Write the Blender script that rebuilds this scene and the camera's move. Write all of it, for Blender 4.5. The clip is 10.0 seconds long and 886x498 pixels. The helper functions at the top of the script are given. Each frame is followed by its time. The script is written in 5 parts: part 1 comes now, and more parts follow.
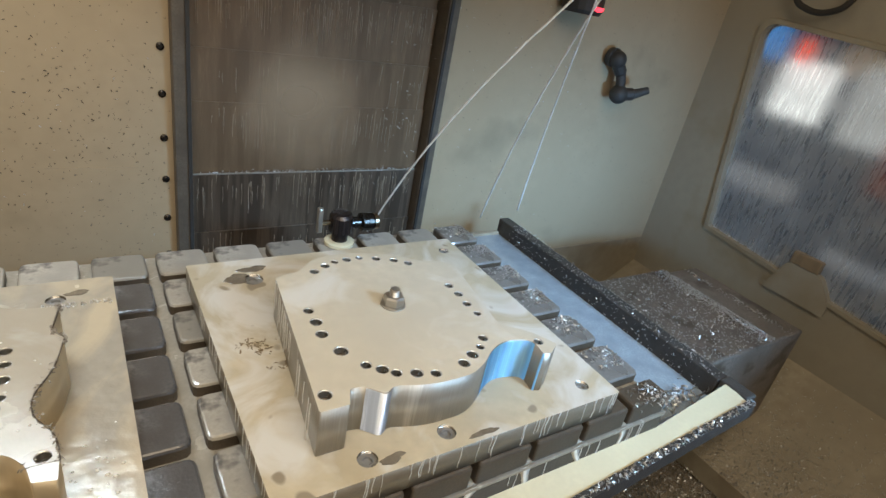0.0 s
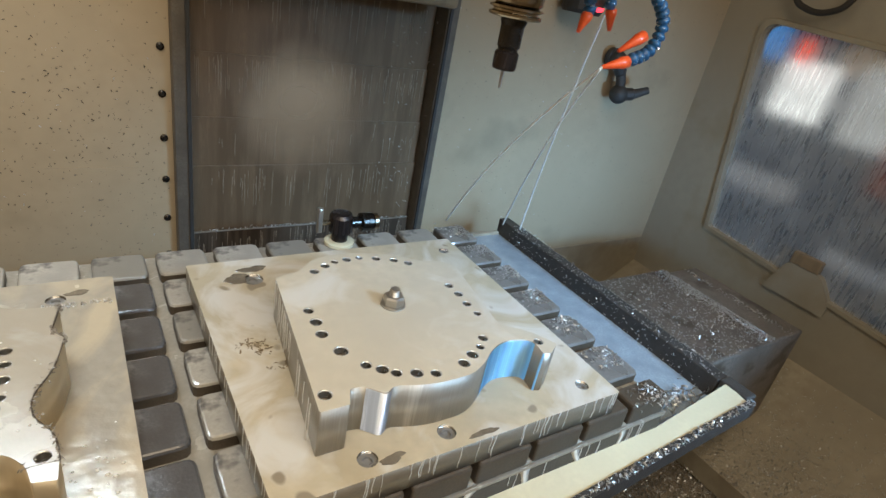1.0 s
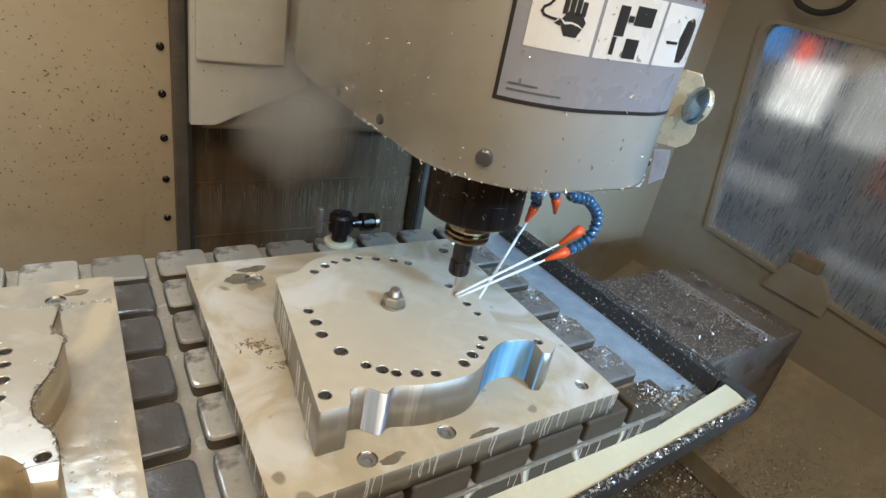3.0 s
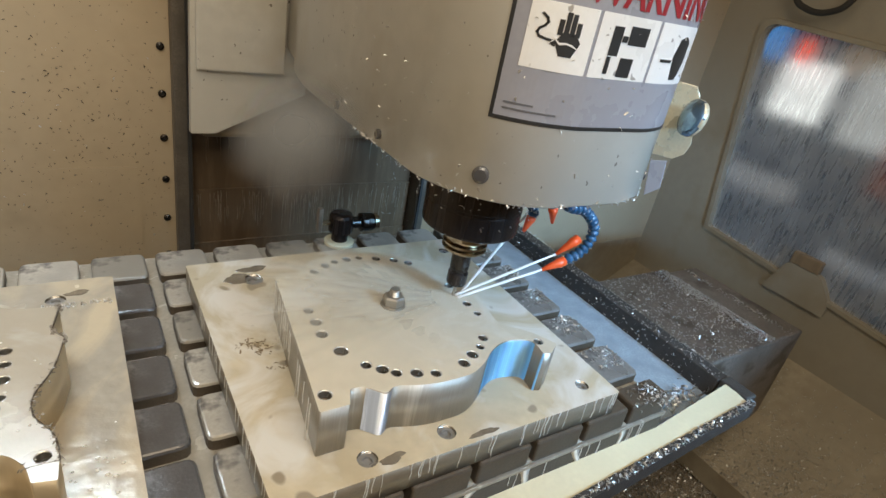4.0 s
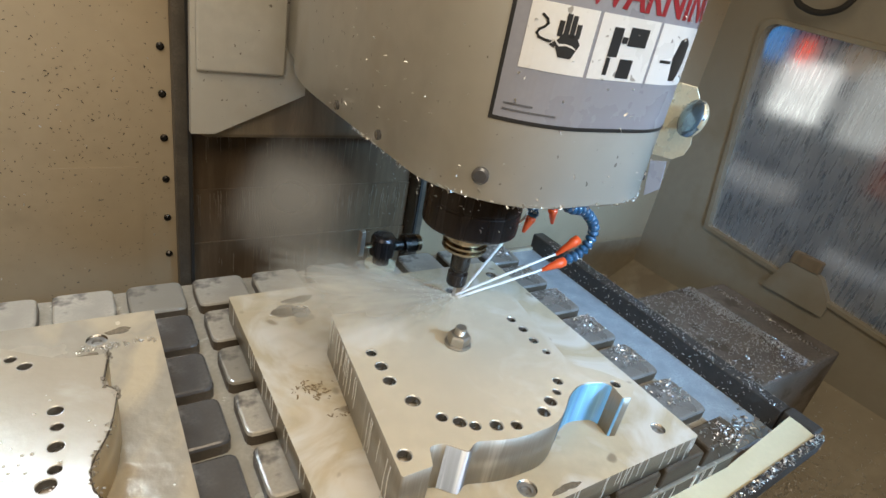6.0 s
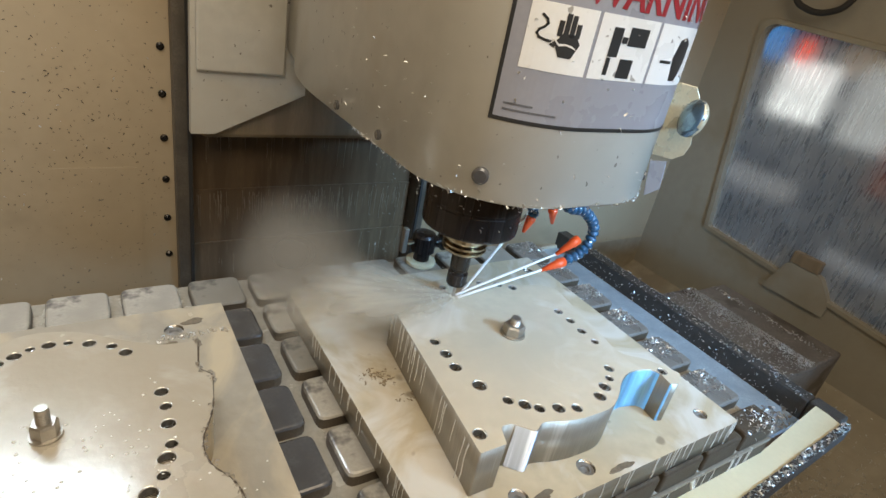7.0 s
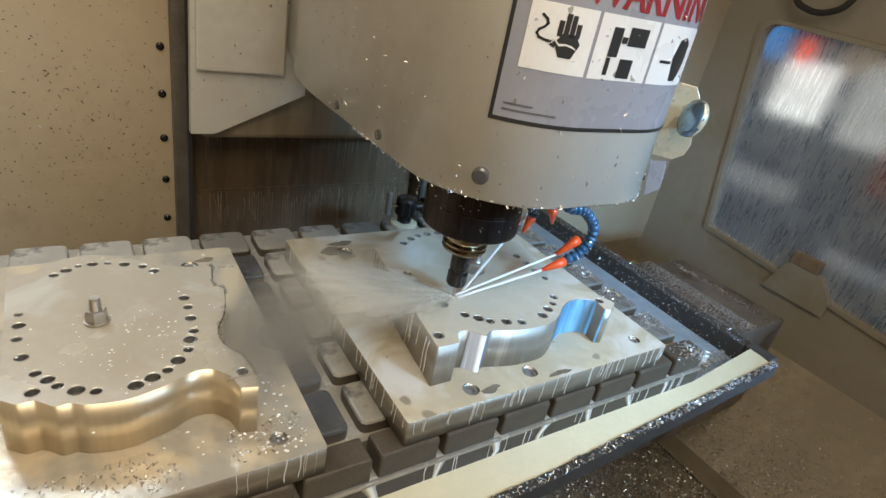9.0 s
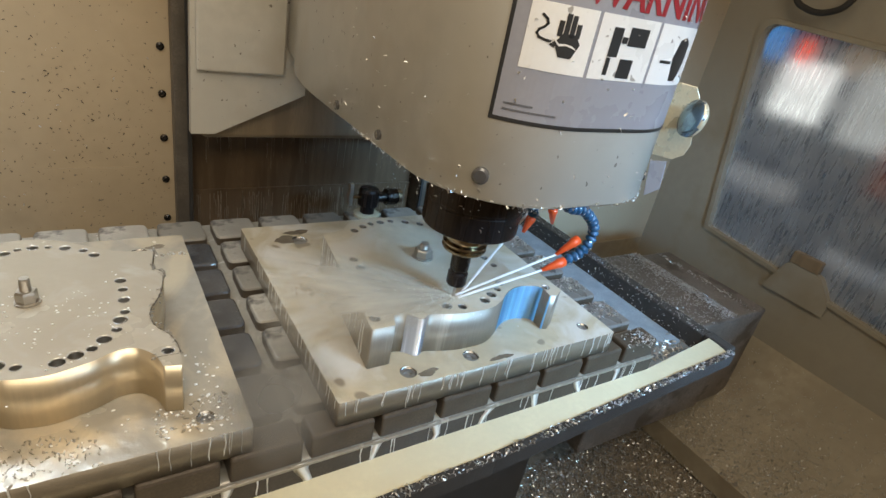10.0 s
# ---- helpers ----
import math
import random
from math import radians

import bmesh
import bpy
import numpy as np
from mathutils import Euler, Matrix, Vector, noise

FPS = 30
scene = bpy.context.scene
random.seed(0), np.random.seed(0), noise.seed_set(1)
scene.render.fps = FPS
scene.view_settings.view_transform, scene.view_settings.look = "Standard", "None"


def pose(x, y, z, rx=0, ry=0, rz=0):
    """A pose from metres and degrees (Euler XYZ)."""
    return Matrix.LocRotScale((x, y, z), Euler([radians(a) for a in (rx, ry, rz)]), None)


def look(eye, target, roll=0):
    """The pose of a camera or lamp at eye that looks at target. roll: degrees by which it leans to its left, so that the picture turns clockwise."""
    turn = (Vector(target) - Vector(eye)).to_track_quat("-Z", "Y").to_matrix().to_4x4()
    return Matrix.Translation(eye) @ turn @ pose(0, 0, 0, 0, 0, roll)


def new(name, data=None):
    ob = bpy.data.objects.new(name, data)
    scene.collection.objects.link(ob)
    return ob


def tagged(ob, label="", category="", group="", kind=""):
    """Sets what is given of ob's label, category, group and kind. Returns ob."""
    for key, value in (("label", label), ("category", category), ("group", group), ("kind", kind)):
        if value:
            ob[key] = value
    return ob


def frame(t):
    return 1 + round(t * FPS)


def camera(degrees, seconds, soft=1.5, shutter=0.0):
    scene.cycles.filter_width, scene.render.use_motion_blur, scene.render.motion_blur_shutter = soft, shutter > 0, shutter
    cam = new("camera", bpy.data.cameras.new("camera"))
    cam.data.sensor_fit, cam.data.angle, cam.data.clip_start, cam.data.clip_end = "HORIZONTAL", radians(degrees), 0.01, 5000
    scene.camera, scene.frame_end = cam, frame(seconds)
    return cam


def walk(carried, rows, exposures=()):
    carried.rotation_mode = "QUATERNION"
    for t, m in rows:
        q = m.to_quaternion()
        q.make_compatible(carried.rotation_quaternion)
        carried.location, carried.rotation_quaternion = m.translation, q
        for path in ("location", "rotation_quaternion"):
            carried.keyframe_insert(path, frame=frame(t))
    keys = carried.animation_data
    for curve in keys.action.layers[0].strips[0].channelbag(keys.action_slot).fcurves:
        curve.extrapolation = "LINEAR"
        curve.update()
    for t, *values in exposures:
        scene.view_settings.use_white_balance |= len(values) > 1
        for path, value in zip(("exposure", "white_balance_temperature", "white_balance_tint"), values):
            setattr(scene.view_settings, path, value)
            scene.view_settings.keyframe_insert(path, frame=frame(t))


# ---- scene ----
# camera: fixed inside the enclosure
cam = camera(76.95, 10.0, soft=1.5)
EYE = look((-0.0372, -0.0481, 0.0435), (0.4936, 0.6732, -0.4014), 11.548)
walk(cam, [(0, EYE), (10, EYE)])

# ---- world and lights ----
world = bpy.data.worlds.new("world")
world.use_nodes = True
scene.world = world
world.node_tree.nodes["Background"].inputs[0].default_value = (0.9, 0.92, 1.0, 1)
world.node_tree.nodes["Background"].inputs[1].default_value = 0.05
scene.view_settings.exposure = 0.10


def area(name, eye, target, size, power, colour, spread=180):
    data = bpy.data.lights.new(name, "AREA")
    data.shape, data.size, data.size_y = "RECTANGLE", size[0], size[1]
    data.energy, data.color, data.spread = power, colour, radians(spread)
    ob = new(name, data)
    ob.matrix_world = look(eye, target)
    return ob


# unseen lamps: warm work light under the roof, warm fill added over the door, cool lamp bar high on the rear wall, blue
# daylight low through the door, blue fill added above it
area("roof_work_light", (0.15, 0.2, 1.22), (0.15, 0.5, -0.5), (1.4, 0.7), 9.0, (1.0, 0.80, 0.56))
# added fill with no lamp there, brightens column, head and table
area("door_fill_light", (0.02, -0.5, 0.78), (0.15, 0.8, -0.55), (1.7, 0.5), 12.6, (1.0, 0.87, 0.68), 155)
area("rear_lamp_bar", (-0.25, 1.05, 0.32), (-0.42, 0.80, -0.45), (0.55, 0.10), 2.8, (0.72, 0.87, 1.0), 125)
area("door_daylight", (0.95, -0.70, -0.35), (1.42, 1.2, -0.52), (0.35, 0.28), 2.0, (0.30, 0.60, 1.0), 42)
# second blue lamp, added to brighten the plate tops and the head
area("door_upper_blue_fill", (0.95, -0.72, 0.42), (0.72, 0.40, -0.34), (0.5, 0.25), 4.8, (0.34, 0.64, 1.0), 48)

# ---- materials ----


def material(name, base, rough=0.5, metal=0.0, spread=0.12, scale=14.0, bump=0.05, coat=0.0, dirt=None, dirt_scale=5.0, dirt_cut=0.58,
             stretch=(1, 1, 1), piece=0.0, fleck=None, fleck_scale=90.0, fleck_cut=0.72, rough_spread=0.12, swirl=0.0):
    m = bpy.data.materials.new(name)
    m.use_nodes = True
    t = m.node_tree
    n, l = t.nodes, t.links
    b = n["Principled BSDF"]
    b.inputs["Metallic"].default_value = metal
    b.inputs["Coat Weight"].default_value = coat
    b.inputs["Coat Roughness"].default_value = 0.06
    co = n.new("ShaderNodeTexCoord")
    mp = n.new("ShaderNodeMapping")
    mp.inputs["Scale"].default_value = stretch
    l.new(co.outputs["Object"], mp.inputs["Vector"])

    def noisy(sc, detail=6.0, warp=0.0):
        x = n.new("ShaderNodeTexNoise")
        x.inputs["Distortion"].default_value = warp
        x.inputs["Scale"].default_value = sc
        x.inputs["Detail"].default_value = detail
        l.new(mp.outputs[0], x.inputs["Vector"])
        return x.outputs["Fac"]

    def ramp(fac, a, z):
        x = n.new("ShaderNodeMapRange")
        x.inputs["From Min"].default_value, x.inputs["From Max"].default_value = a, z
        l.new(fac, x.inputs["Value"])
        return x.outputs[0]

    def mixed(fac, a, z):
        x = n.new("ShaderNodeMix")
        x.data_type = "RGBA"
        for sock, v in ((x.inputs[0], fac), (x.inputs[6], a), (x.inputs[7], z)):
            if isinstance(v, tuple):
                sock.default_value = (*v, 1)
            elif isinstance(v, float):
                sock.default_value = v
            else:
                l.new(v, sock)
        return x.outputs[2]

    lo = tuple(c * (1 - spread) for c in base)
    hi = tuple(min(1, c * (1 + spread)) for c in base)
    big, fine = noisy(scale), noisy(scale * 9, 3.0)
    col = mixed(ramp(big, 0.3, 0.7), lo, hi)
    col = mixed(ramp(fine, 0.35, 0.75), col, tuple(c * (1 - spread * 0.8) for c in base))
    if piece:
        oi = n.new("ShaderNodeObjectInfo")
        col = mixed(ramp(oi.outputs["Random"], 0.0, 1.0 / piece), col, tuple(c * 0.45 for c in base))
    if dirt:
        col = mixed(ramp(noisy(dirt_scale, 8.0, swirl), dirt_cut, dirt_cut + 0.09 + 0.06 * (swirl > 0)), col, dirt)
    if fleck:
        col = mixed(ramp(noisy(fleck_scale, 1.0), fleck_cut, fleck_cut + 0.03), col, fleck)
    l.new(col, b.inputs["Base Color"])
    r = n.new("ShaderNodeMapRange")
    r.inputs["To Min"].default_value, r.inputs["To Max"].default_value = max(0.02, rough - rough_spread), min(1, rough + rough_spread)
    l.new(big, r.inputs["Value"])
    l.new(r.outputs[0], b.inputs["Roughness"])
    if bump:
        bp = n.new("ShaderNodeBump")
        bp.inputs["Strength"].default_value = bump
        bp.inputs["Distance"].default_value = 0.004
        l.new(fine, bp.inputs["Height"])
        l.new(bp.outputs[0], b.inputs["Normal"])
    return m


PAINT = material("cream_enclosure_paint", (0.43, 0.345, 0.23), 0.42, spread=0.06, scale=3.0, bump=0.04, dirt=(0.30, 0.25, 0.17), dirt_scale=2.2, dirt_cut=0.60,
                 fleck=(0.20, 0.17, 0.13), fleck_scale=140.0, fleck_cut=0.72)
HEAD_PAINT = material("pale_grey_head_paint", (0.535, 0.515, 0.455), 0.33, spread=0.07, coat=0.35, dirt=(0.47, 0.43, 0.355), dirt_scale=4.0, dirt_cut=0.55, scale=5.0, bump=0.02, fleck=(0.20, 0.18, 0.15), fleck_scale=110.0, fleck_cut=0.74)
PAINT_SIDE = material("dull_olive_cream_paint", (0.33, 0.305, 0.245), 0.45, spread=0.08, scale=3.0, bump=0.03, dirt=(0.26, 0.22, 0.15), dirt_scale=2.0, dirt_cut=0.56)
# oily puddles on the plates, and shade painted on the bore floors
PUDDLE_AND_BORE = material("dark_puddle_and_bore_shade", (0.20, 0.17, 0.13), 0.2, 0.1, spread=0.3, scale=40.0, bump=0.02, coat=0.6)
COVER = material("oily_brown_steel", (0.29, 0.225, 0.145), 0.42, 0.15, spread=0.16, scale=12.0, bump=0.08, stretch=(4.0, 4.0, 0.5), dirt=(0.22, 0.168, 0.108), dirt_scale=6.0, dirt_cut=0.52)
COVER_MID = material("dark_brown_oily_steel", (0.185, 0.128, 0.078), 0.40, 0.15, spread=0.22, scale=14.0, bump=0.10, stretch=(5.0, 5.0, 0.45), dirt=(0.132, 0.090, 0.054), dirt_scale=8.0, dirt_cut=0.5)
# oily steel, darkened in its colour for wetness and for shade
COVER_WET_SHADED = material("oily_steel_with_painted_shade", (0.120, 0.092, 0.067), 0.36, 0.15, spread=0.35, scale=18.0, bump=0.15, stretch=(7.0, 7.0, 0.35), dirt=(0.058, 0.044, 0.033), dirt_scale=9.0, dirt_cut=0.48)
OILRUN = material("tan_oil_run", (0.38, 0.32, 0.25), 0.3, spread=0.2, scale=30.0, bump=0.02)
STRIP = material("dull_steel_strip", (0.34, 0.315, 0.275), 0.45, 0.3, spread=0.3, scale=40.0, bump=0.15)
GUIDE = material("dark_oily_guide_steel", (0.15, 0.13, 0.105), 0.45, 0.3, spread=0.3, scale=30.0, bump=0.12)
DARK = material("black_oxide_steel", (0.040, 0.032, 0.030), 0.26, 0.5, spread=0.4, scale=20.0, bump=0.06, stretch=(2.5, 2.5, 0.15), fleck=(0.25, 0.24, 0.22), fleck_scale=160.0, fleck_cut=0.75)
HOLDER = material("dark_tool_steel", (0.06, 0.055, 0.05), 0.25, 0.9, spread=0.2, scale=50.0, bump=0.02)
BRASSY = material("oily_polished_steel", (0.42, 0.36, 0.27), 0.2, 1.0, spread=0.15, scale=40.0, bump=0.02)
ALLOY = material("machined_aluminium", (0.36, 0.335, 0.285), 0.44, 0.5, spread=0.14, scale=30.0, bump=0.06, stretch=(2, 2, 0.12), dirt=(0.60, 0.575, 0.52), dirt_scale=24.0, dirt_cut=0.60)
WET = material("aluminium_under_milky_coolant", (0.60, 0.545, 0.43), 0.36, 0.05, spread=0.10, scale=6.0, bump=0.04, coat=0.4, dirt=(0.68, 0.66, 0.60), dirt_scale=7.0, dirt_cut=0.52, swirl=1.6)
WET_RIPPLED = material("aluminium_under_rippling_coolant", (0.43, 0.395, 0.325), 0.26, 0.1, spread=0.08, scale=9.0, bump=0.10, coat=0.3, dirt=(0.50, 0.485, 0.44), dirt_scale=7.0, dirt_cut=0.52, swirl=1.6)
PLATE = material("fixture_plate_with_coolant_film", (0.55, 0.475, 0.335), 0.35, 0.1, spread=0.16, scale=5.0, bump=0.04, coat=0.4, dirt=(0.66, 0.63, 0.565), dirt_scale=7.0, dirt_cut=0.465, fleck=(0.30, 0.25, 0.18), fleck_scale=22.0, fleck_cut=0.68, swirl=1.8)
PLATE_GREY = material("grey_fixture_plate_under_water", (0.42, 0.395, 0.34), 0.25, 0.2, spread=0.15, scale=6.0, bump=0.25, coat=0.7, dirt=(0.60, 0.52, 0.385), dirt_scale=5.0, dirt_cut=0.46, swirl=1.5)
# plate edges in a darker tone than the plate tops
PLATE_SIDE = material("dull_plate_edge", (0.26, 0.225, 0.17), 0.38, 0.4, spread=0.18, scale=30.0, bump=0.08, stretch=(1, 1, 3))
# blue reflections and white glints on the cut faces are put into the colour
SCALLOP = material("cut_with_painted_blue_reflection", (0.24, 0.58, 1.0), 0.36, 0.12, spread=0.35, scale=22.0, bump=0.1, stretch=(4, 4, 0.08), dirt=(0.85, 0.92, 1.0), dirt_scale=14.0, dirt_cut=0.58)
SCALLOP_PALE = material("cut_with_painted_pale_reflection", (0.52, 0.58, 0.68), 0.40, 0.55, spread=0.25, scale=22.0, bump=0.1, stretch=(4, 4, 0.08), dirt=(0.88, 0.92, 0.98), dirt_scale=18.0, dirt_cut=0.55)
GRIME = material("grimy_tan_sheet", (0.33, 0.29, 0.215), 0.5, spread=0.2, scale=4.0, bump=0.1, dirt=(0.26, 0.22, 0.16), dirt_scale=6.0, dirt_cut=0.55)
BLOCK = material("grey_cast_iron_block", (0.50, 0.475, 0.42), 0.35, 0.15, spread=0.2, scale=25.0, bump=0.08, coat=0.6, piece=0.9, dirt=(0.12, 0.115, 0.11), dirt_scale=22.0, dirt_cut=0.60)
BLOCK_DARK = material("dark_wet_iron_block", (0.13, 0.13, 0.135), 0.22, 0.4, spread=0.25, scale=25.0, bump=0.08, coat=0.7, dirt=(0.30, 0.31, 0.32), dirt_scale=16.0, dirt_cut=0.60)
BLOCK_GREY = material("grey_iron_block", (0.25, 0.245, 0.235), 0.3, 0.3, spread=0.2, scale=25.0, bump=0.08, coat=0.5, dirt=(0.12, 0.115, 0.11), dirt_scale=22.0, dirt_cut=0.58)
# block sides and front row, much darker than the block tops
BLOCK_SIDE = material("dark_brown_block_side", (0.085, 0.066, 0.047), 0.5, 0.1, spread=0.3, scale=30.0, bump=0.12)
SLOT = material("milky_wet_slot_floor", (0.42, 0.40, 0.35), 0.25, 0.2, spread=0.2, scale=20.0, bump=0.05, coat=0.7)
SIDE = material("dark_iron_table_side", (0.060, 0.050, 0.042), 0.45, 0.3, spread=0.3, scale=30.0, bump=0.1)
MILK = material("milky_coolant", (0.72, 0.66, 0.46), 0.12, 0.0, spread=0.06, scale=12.0, bump=0.06, coat=0.5)
# shallow tray coolant; the blue daylight falling on it is in the colour
BLUE_LIT_MILK = material("tray_coolant_with_painted_blue_light", (0.33, 0.40, 0.46), 0.15, 0.0, spread=0.2, scale=25.0, bump=0.1, coat=0.6)
TRAY = material("black_tray_steel", (0.060, 0.056, 0.052), 0.45, 0.15, spread=0.3, scale=40.0, bump=0.15)
WAY = material("brown_stained_way_cover", (0.24, 0.205, 0.17), 0.42, 0.5, spread=0.3, scale=14.0, bump=0.1, dirt=(0.12, 0.095, 0.07), dirt_scale=12.0, dirt_cut=0.55)
SUMP = material("chip_covered_sump", (0.36, 0.31, 0.24), 0.6, 0.2, spread=0.5, scale=45.0, bump=0.5)
CHIP = material("bright_aluminium_chip", (0.66, 0.65, 0.63), 0.38, 1.0, spread=0.1, scale=60.0, bump=0.0)
HOLE = material("bored_hole_wall", (0.36, 0.345, 0.32), 0.26, 0.95, spread=0.2, scale=60.0, bump=0.15, stretch=(1, 1, 4))
BORE_RIM = material("bright_wet_bore_rim", (0.74, 0.73, 0.69), 0.2, 0.5, spread=0.1, scale=60.0, bump=0.0, coat=0.6)
BLUE = material("blue_plastic", (0.016, 0.085, 0.18), 0.4, coat=0.25, spread=0.3, scale=40.0, bump=0.02)
ORANGE = material("orange_plastic", (0.85, 0.10, 0.02), 0.35, spread=0.1, scale=40.0, bump=0.02)
LABEL_GREY = material("grey_label_film", (0.30, 0.30, 0.33), 0.3, spread=0.05, scale=20.0, bump=0.0)
LABEL_WHITE = material("white_label_film", (0.78, 0.77, 0.74), 0.3, spread=0.04, scale=20.0, bump=0.0, fleck=(0.35, 0.33, 0.30), fleck_scale=120.0, fleck_cut=0.72)
INK = material("black_label_ink", (0.03, 0.03, 0.03), 0.35, spread=0.1, scale=30.0, bump=0.0)
PRINT = material("faded_label_print", (0.14, 0.14, 0.15), 0.4, spread=0.3, scale=300.0, bump=0.0)
RED_INK = material("red_label_ink", (0.30, 0.025, 0.03), 0.35, spread=0.1, scale=30.0, bump=0.0)
BRACKET = material("zinc_plated_bracket", (0.72, 0.64, 0.46), 0.28, 0.45, spread=0.1, scale=30.0, bump=0.03)
KNOB = material("polished_blue_knob", (0.25, 0.38, 0.55), 0.12, 0.8, spread=0.08, scale=20.0, bump=0.0)
RUBBER = material("black_rubber", (0.035, 0.034, 0.033), 0.6, spread=0.2, scale=30.0, bump=0.05)
NUTM = material("wet_zinc_nut", (0.46, 0.43, 0.38), 0.36, 0.8, spread=0.15, scale=50.0, bump=0.03)
# aluminium sides with their gold sheen put into the base colour
WARM_SHEEN_CUT = material("alloy_with_painted_warm_sheen", (0.70, 0.60, 0.43), 0.34, 0.7, spread=0.1, scale=20.0, bump=0.04, stretch=(1, 1, 0.15))


def water(name):
    m = bpy.data.materials.new(name)
    m.use_nodes = True
    b = m.node_tree.nodes["Principled BSDF"]
    b.inputs["Base Color"].default_value = (0.9, 0.9, 0.88, 1)
    b.inputs["Roughness"].default_value = 0.15
    b.inputs["Specular IOR Level"].default_value = 0.6
    return m


JET = water("white_coolant_stream")


def sheet_material():
    """Milky coolant in a thin ragged sheet: streaked along its flow, thinning to nothing at its rim."""
    m = water("thin_milky_coolant_sheet")
    t = m.node_tree
    n, l = t.nodes, t.links
    b = n["Principled BSDF"]
    b.inputs["Base Color"].default_value = (0.62, 0.57, 0.47, 1)
    b.inputs["Roughness"].default_value = 0.35
    co, mp, nz, sep = (n.new(k) for k in ("ShaderNodeTexCoord", "ShaderNodeMapping", "ShaderNodeTexNoise", "ShaderNodeSeparateXYZ"))
    mp.inputs["Scale"].default_value = (3.2, 1.5, 1)
    nz.inputs["Scale"].default_value, nz.inputs["Detail"].default_value = 1.6, 5
    l.new(co.outputs["UV"], mp.inputs[0])
    l.new(mp.outputs[0], nz.inputs["Vector"])
    l.new(co.outputs["UV"], sep.inputs[0])

    def op(kind, a, z):
        x = n.new("ShaderNodeMath")
        x.operation, x.use_clamp = kind, True
        for sock, v in zip(x.inputs, (a, z)):
            if isinstance(v, float):
                sock.default_value = v
            else:
                l.new(v, sock)
        return x.outputs[0]
    u, f = sep.outputs[0], sep.outputs[1]
    side = op("MULTIPLY", op("MULTIPLY", u, op("SUBTRACT", 1.0, u)), 4.0)
    rim = op("MULTIPLY", op("SUBTRACT", 1.0, f), 1.8)
    streak = n.new("ShaderNodeMapRange")
    streak.inputs["From Min"].default_value, streak.inputs["From Max"].default_value = 0.30, 0.70
    streak.inputs["To Min"].default_value, streak.inputs["To Max"].default_value = 0.30, 0.88
    l.new(nz.outputs["Fac"], streak.inputs["Value"])
    l.new(op("MULTIPLY", op("MULTIPLY", side, rim), streak.outputs[0]), b.inputs["Alpha"])
    return m


SHEET = sheet_material()


def pane_material():
    m = bpy.data.materials.new("smeared_polycarbonate")
    m.use_nodes = True
    t = m.node_tree
    n, l = t.nodes, t.links
    b = n["Principled BSDF"]
    b.inputs["Base Color"].default_value = (0.62, 0.66, 0.70, 1)
    b.inputs["Transmission Weight"].default_value = 0.85
    b.inputs["IOR"].default_value = 1.25
    co, mp, nz, mr = (n.new(k) for k in ("ShaderNodeTexCoord", "ShaderNodeMapping", "ShaderNodeTexNoise", "ShaderNodeMapRange"))
    mp.inputs["Scale"].default_value = (42, 42, 5)
    nz.inputs["Scale"].default_value = 3
    mr.inputs["To Min"].default_value, mr.inputs["To Max"].default_value = 0.12, 0.44
    l.new(co.outputs["Object"], mp.inputs[0])
    l.new(mp.outputs[0], nz.inputs["Vector"])
    l.new(nz.outputs["Fac"], mr.inputs["Value"])
    l.new(mr.outputs[0], b.inputs["Roughness"])
    # dried coolant runs: less clear along streaks, with fine relief
    nz.inputs["Detail"].default_value = 5
    big = n.new("ShaderNodeTexNoise")
    big.inputs["Scale"].default_value, big.inputs["Detail"].default_value = 7, 4
    l.new(co.outputs["Object"], big.inputs["Vector"])
    both = n.new("ShaderNodeMath")
    both.operation = "MULTIPLY"
    l.new(nz.outputs["Fac"], both.inputs[0])
    l.new(big.outputs["Fac"], both.inputs[1])
    clear = n.new("ShaderNodeMapRange")
    clear.inputs["From Min"].default_value, clear.inputs["From Max"].default_value = 0.14, 0.36
    clear.inputs["To Min"].default_value, clear.inputs["To Max"].default_value = 0.96, 0.76
    l.new(both.outputs[0], clear.inputs["Value"])
    l.new(clear.outputs[0], b.inputs["Transmission Weight"])
    bp = n.new("ShaderNodeBump")
    bp.inputs["Strength"].default_value, bp.inputs["Distance"].default_value = 0.10, 0.003
    l.new(nz.outputs["Fac"], bp.inputs["Height"])
    l.new(bp.outputs[0], b.inputs["Normal"])
    return m


PANE = pane_material()


def glowing(name, colour, strength):
    m = bpy.data.materials.new(name)
    m.use_nodes = True
    b = m.node_tree.nodes["Principled BSDF"]
    b.inputs["Base Color"].default_value = (*colour, 1)
    b.inputs["Emission Color"].default_value = (*colour, 1)
    b.inputs["Emission Strength"].default_value = strength
    return m


# ---- mesh helpers ----


def linked(name, bm, mat, parent=None, label="", smooth=False):
    me = bpy.data.meshes.new(name)
    bm.normal_update()
    bm.to_mesh(me)
    bm.free()
    for mm in (mat if isinstance(mat, (list, tuple)) else [mat]):
        me.materials.append(mm)
    if smooth:
        for p in me.polygons:
            p.use_smooth = True
    ob = new(name, me)
    if parent is not None:
        ob.parent = parent
    if label:
        ob["label"] = label
    return ob


def part(name, bm, mat, parent, label="", smooth=False):
    return linked(name, bm, mat, parent, label, smooth)


def thing(name, label, category, group="", kind="", at=(0, 0, 0)):
    ob = new(name)
    ob.empty_display_size = 0.05
    ob.matrix_basis = pose(*at)
    return tagged(ob, label, category, group, kind)


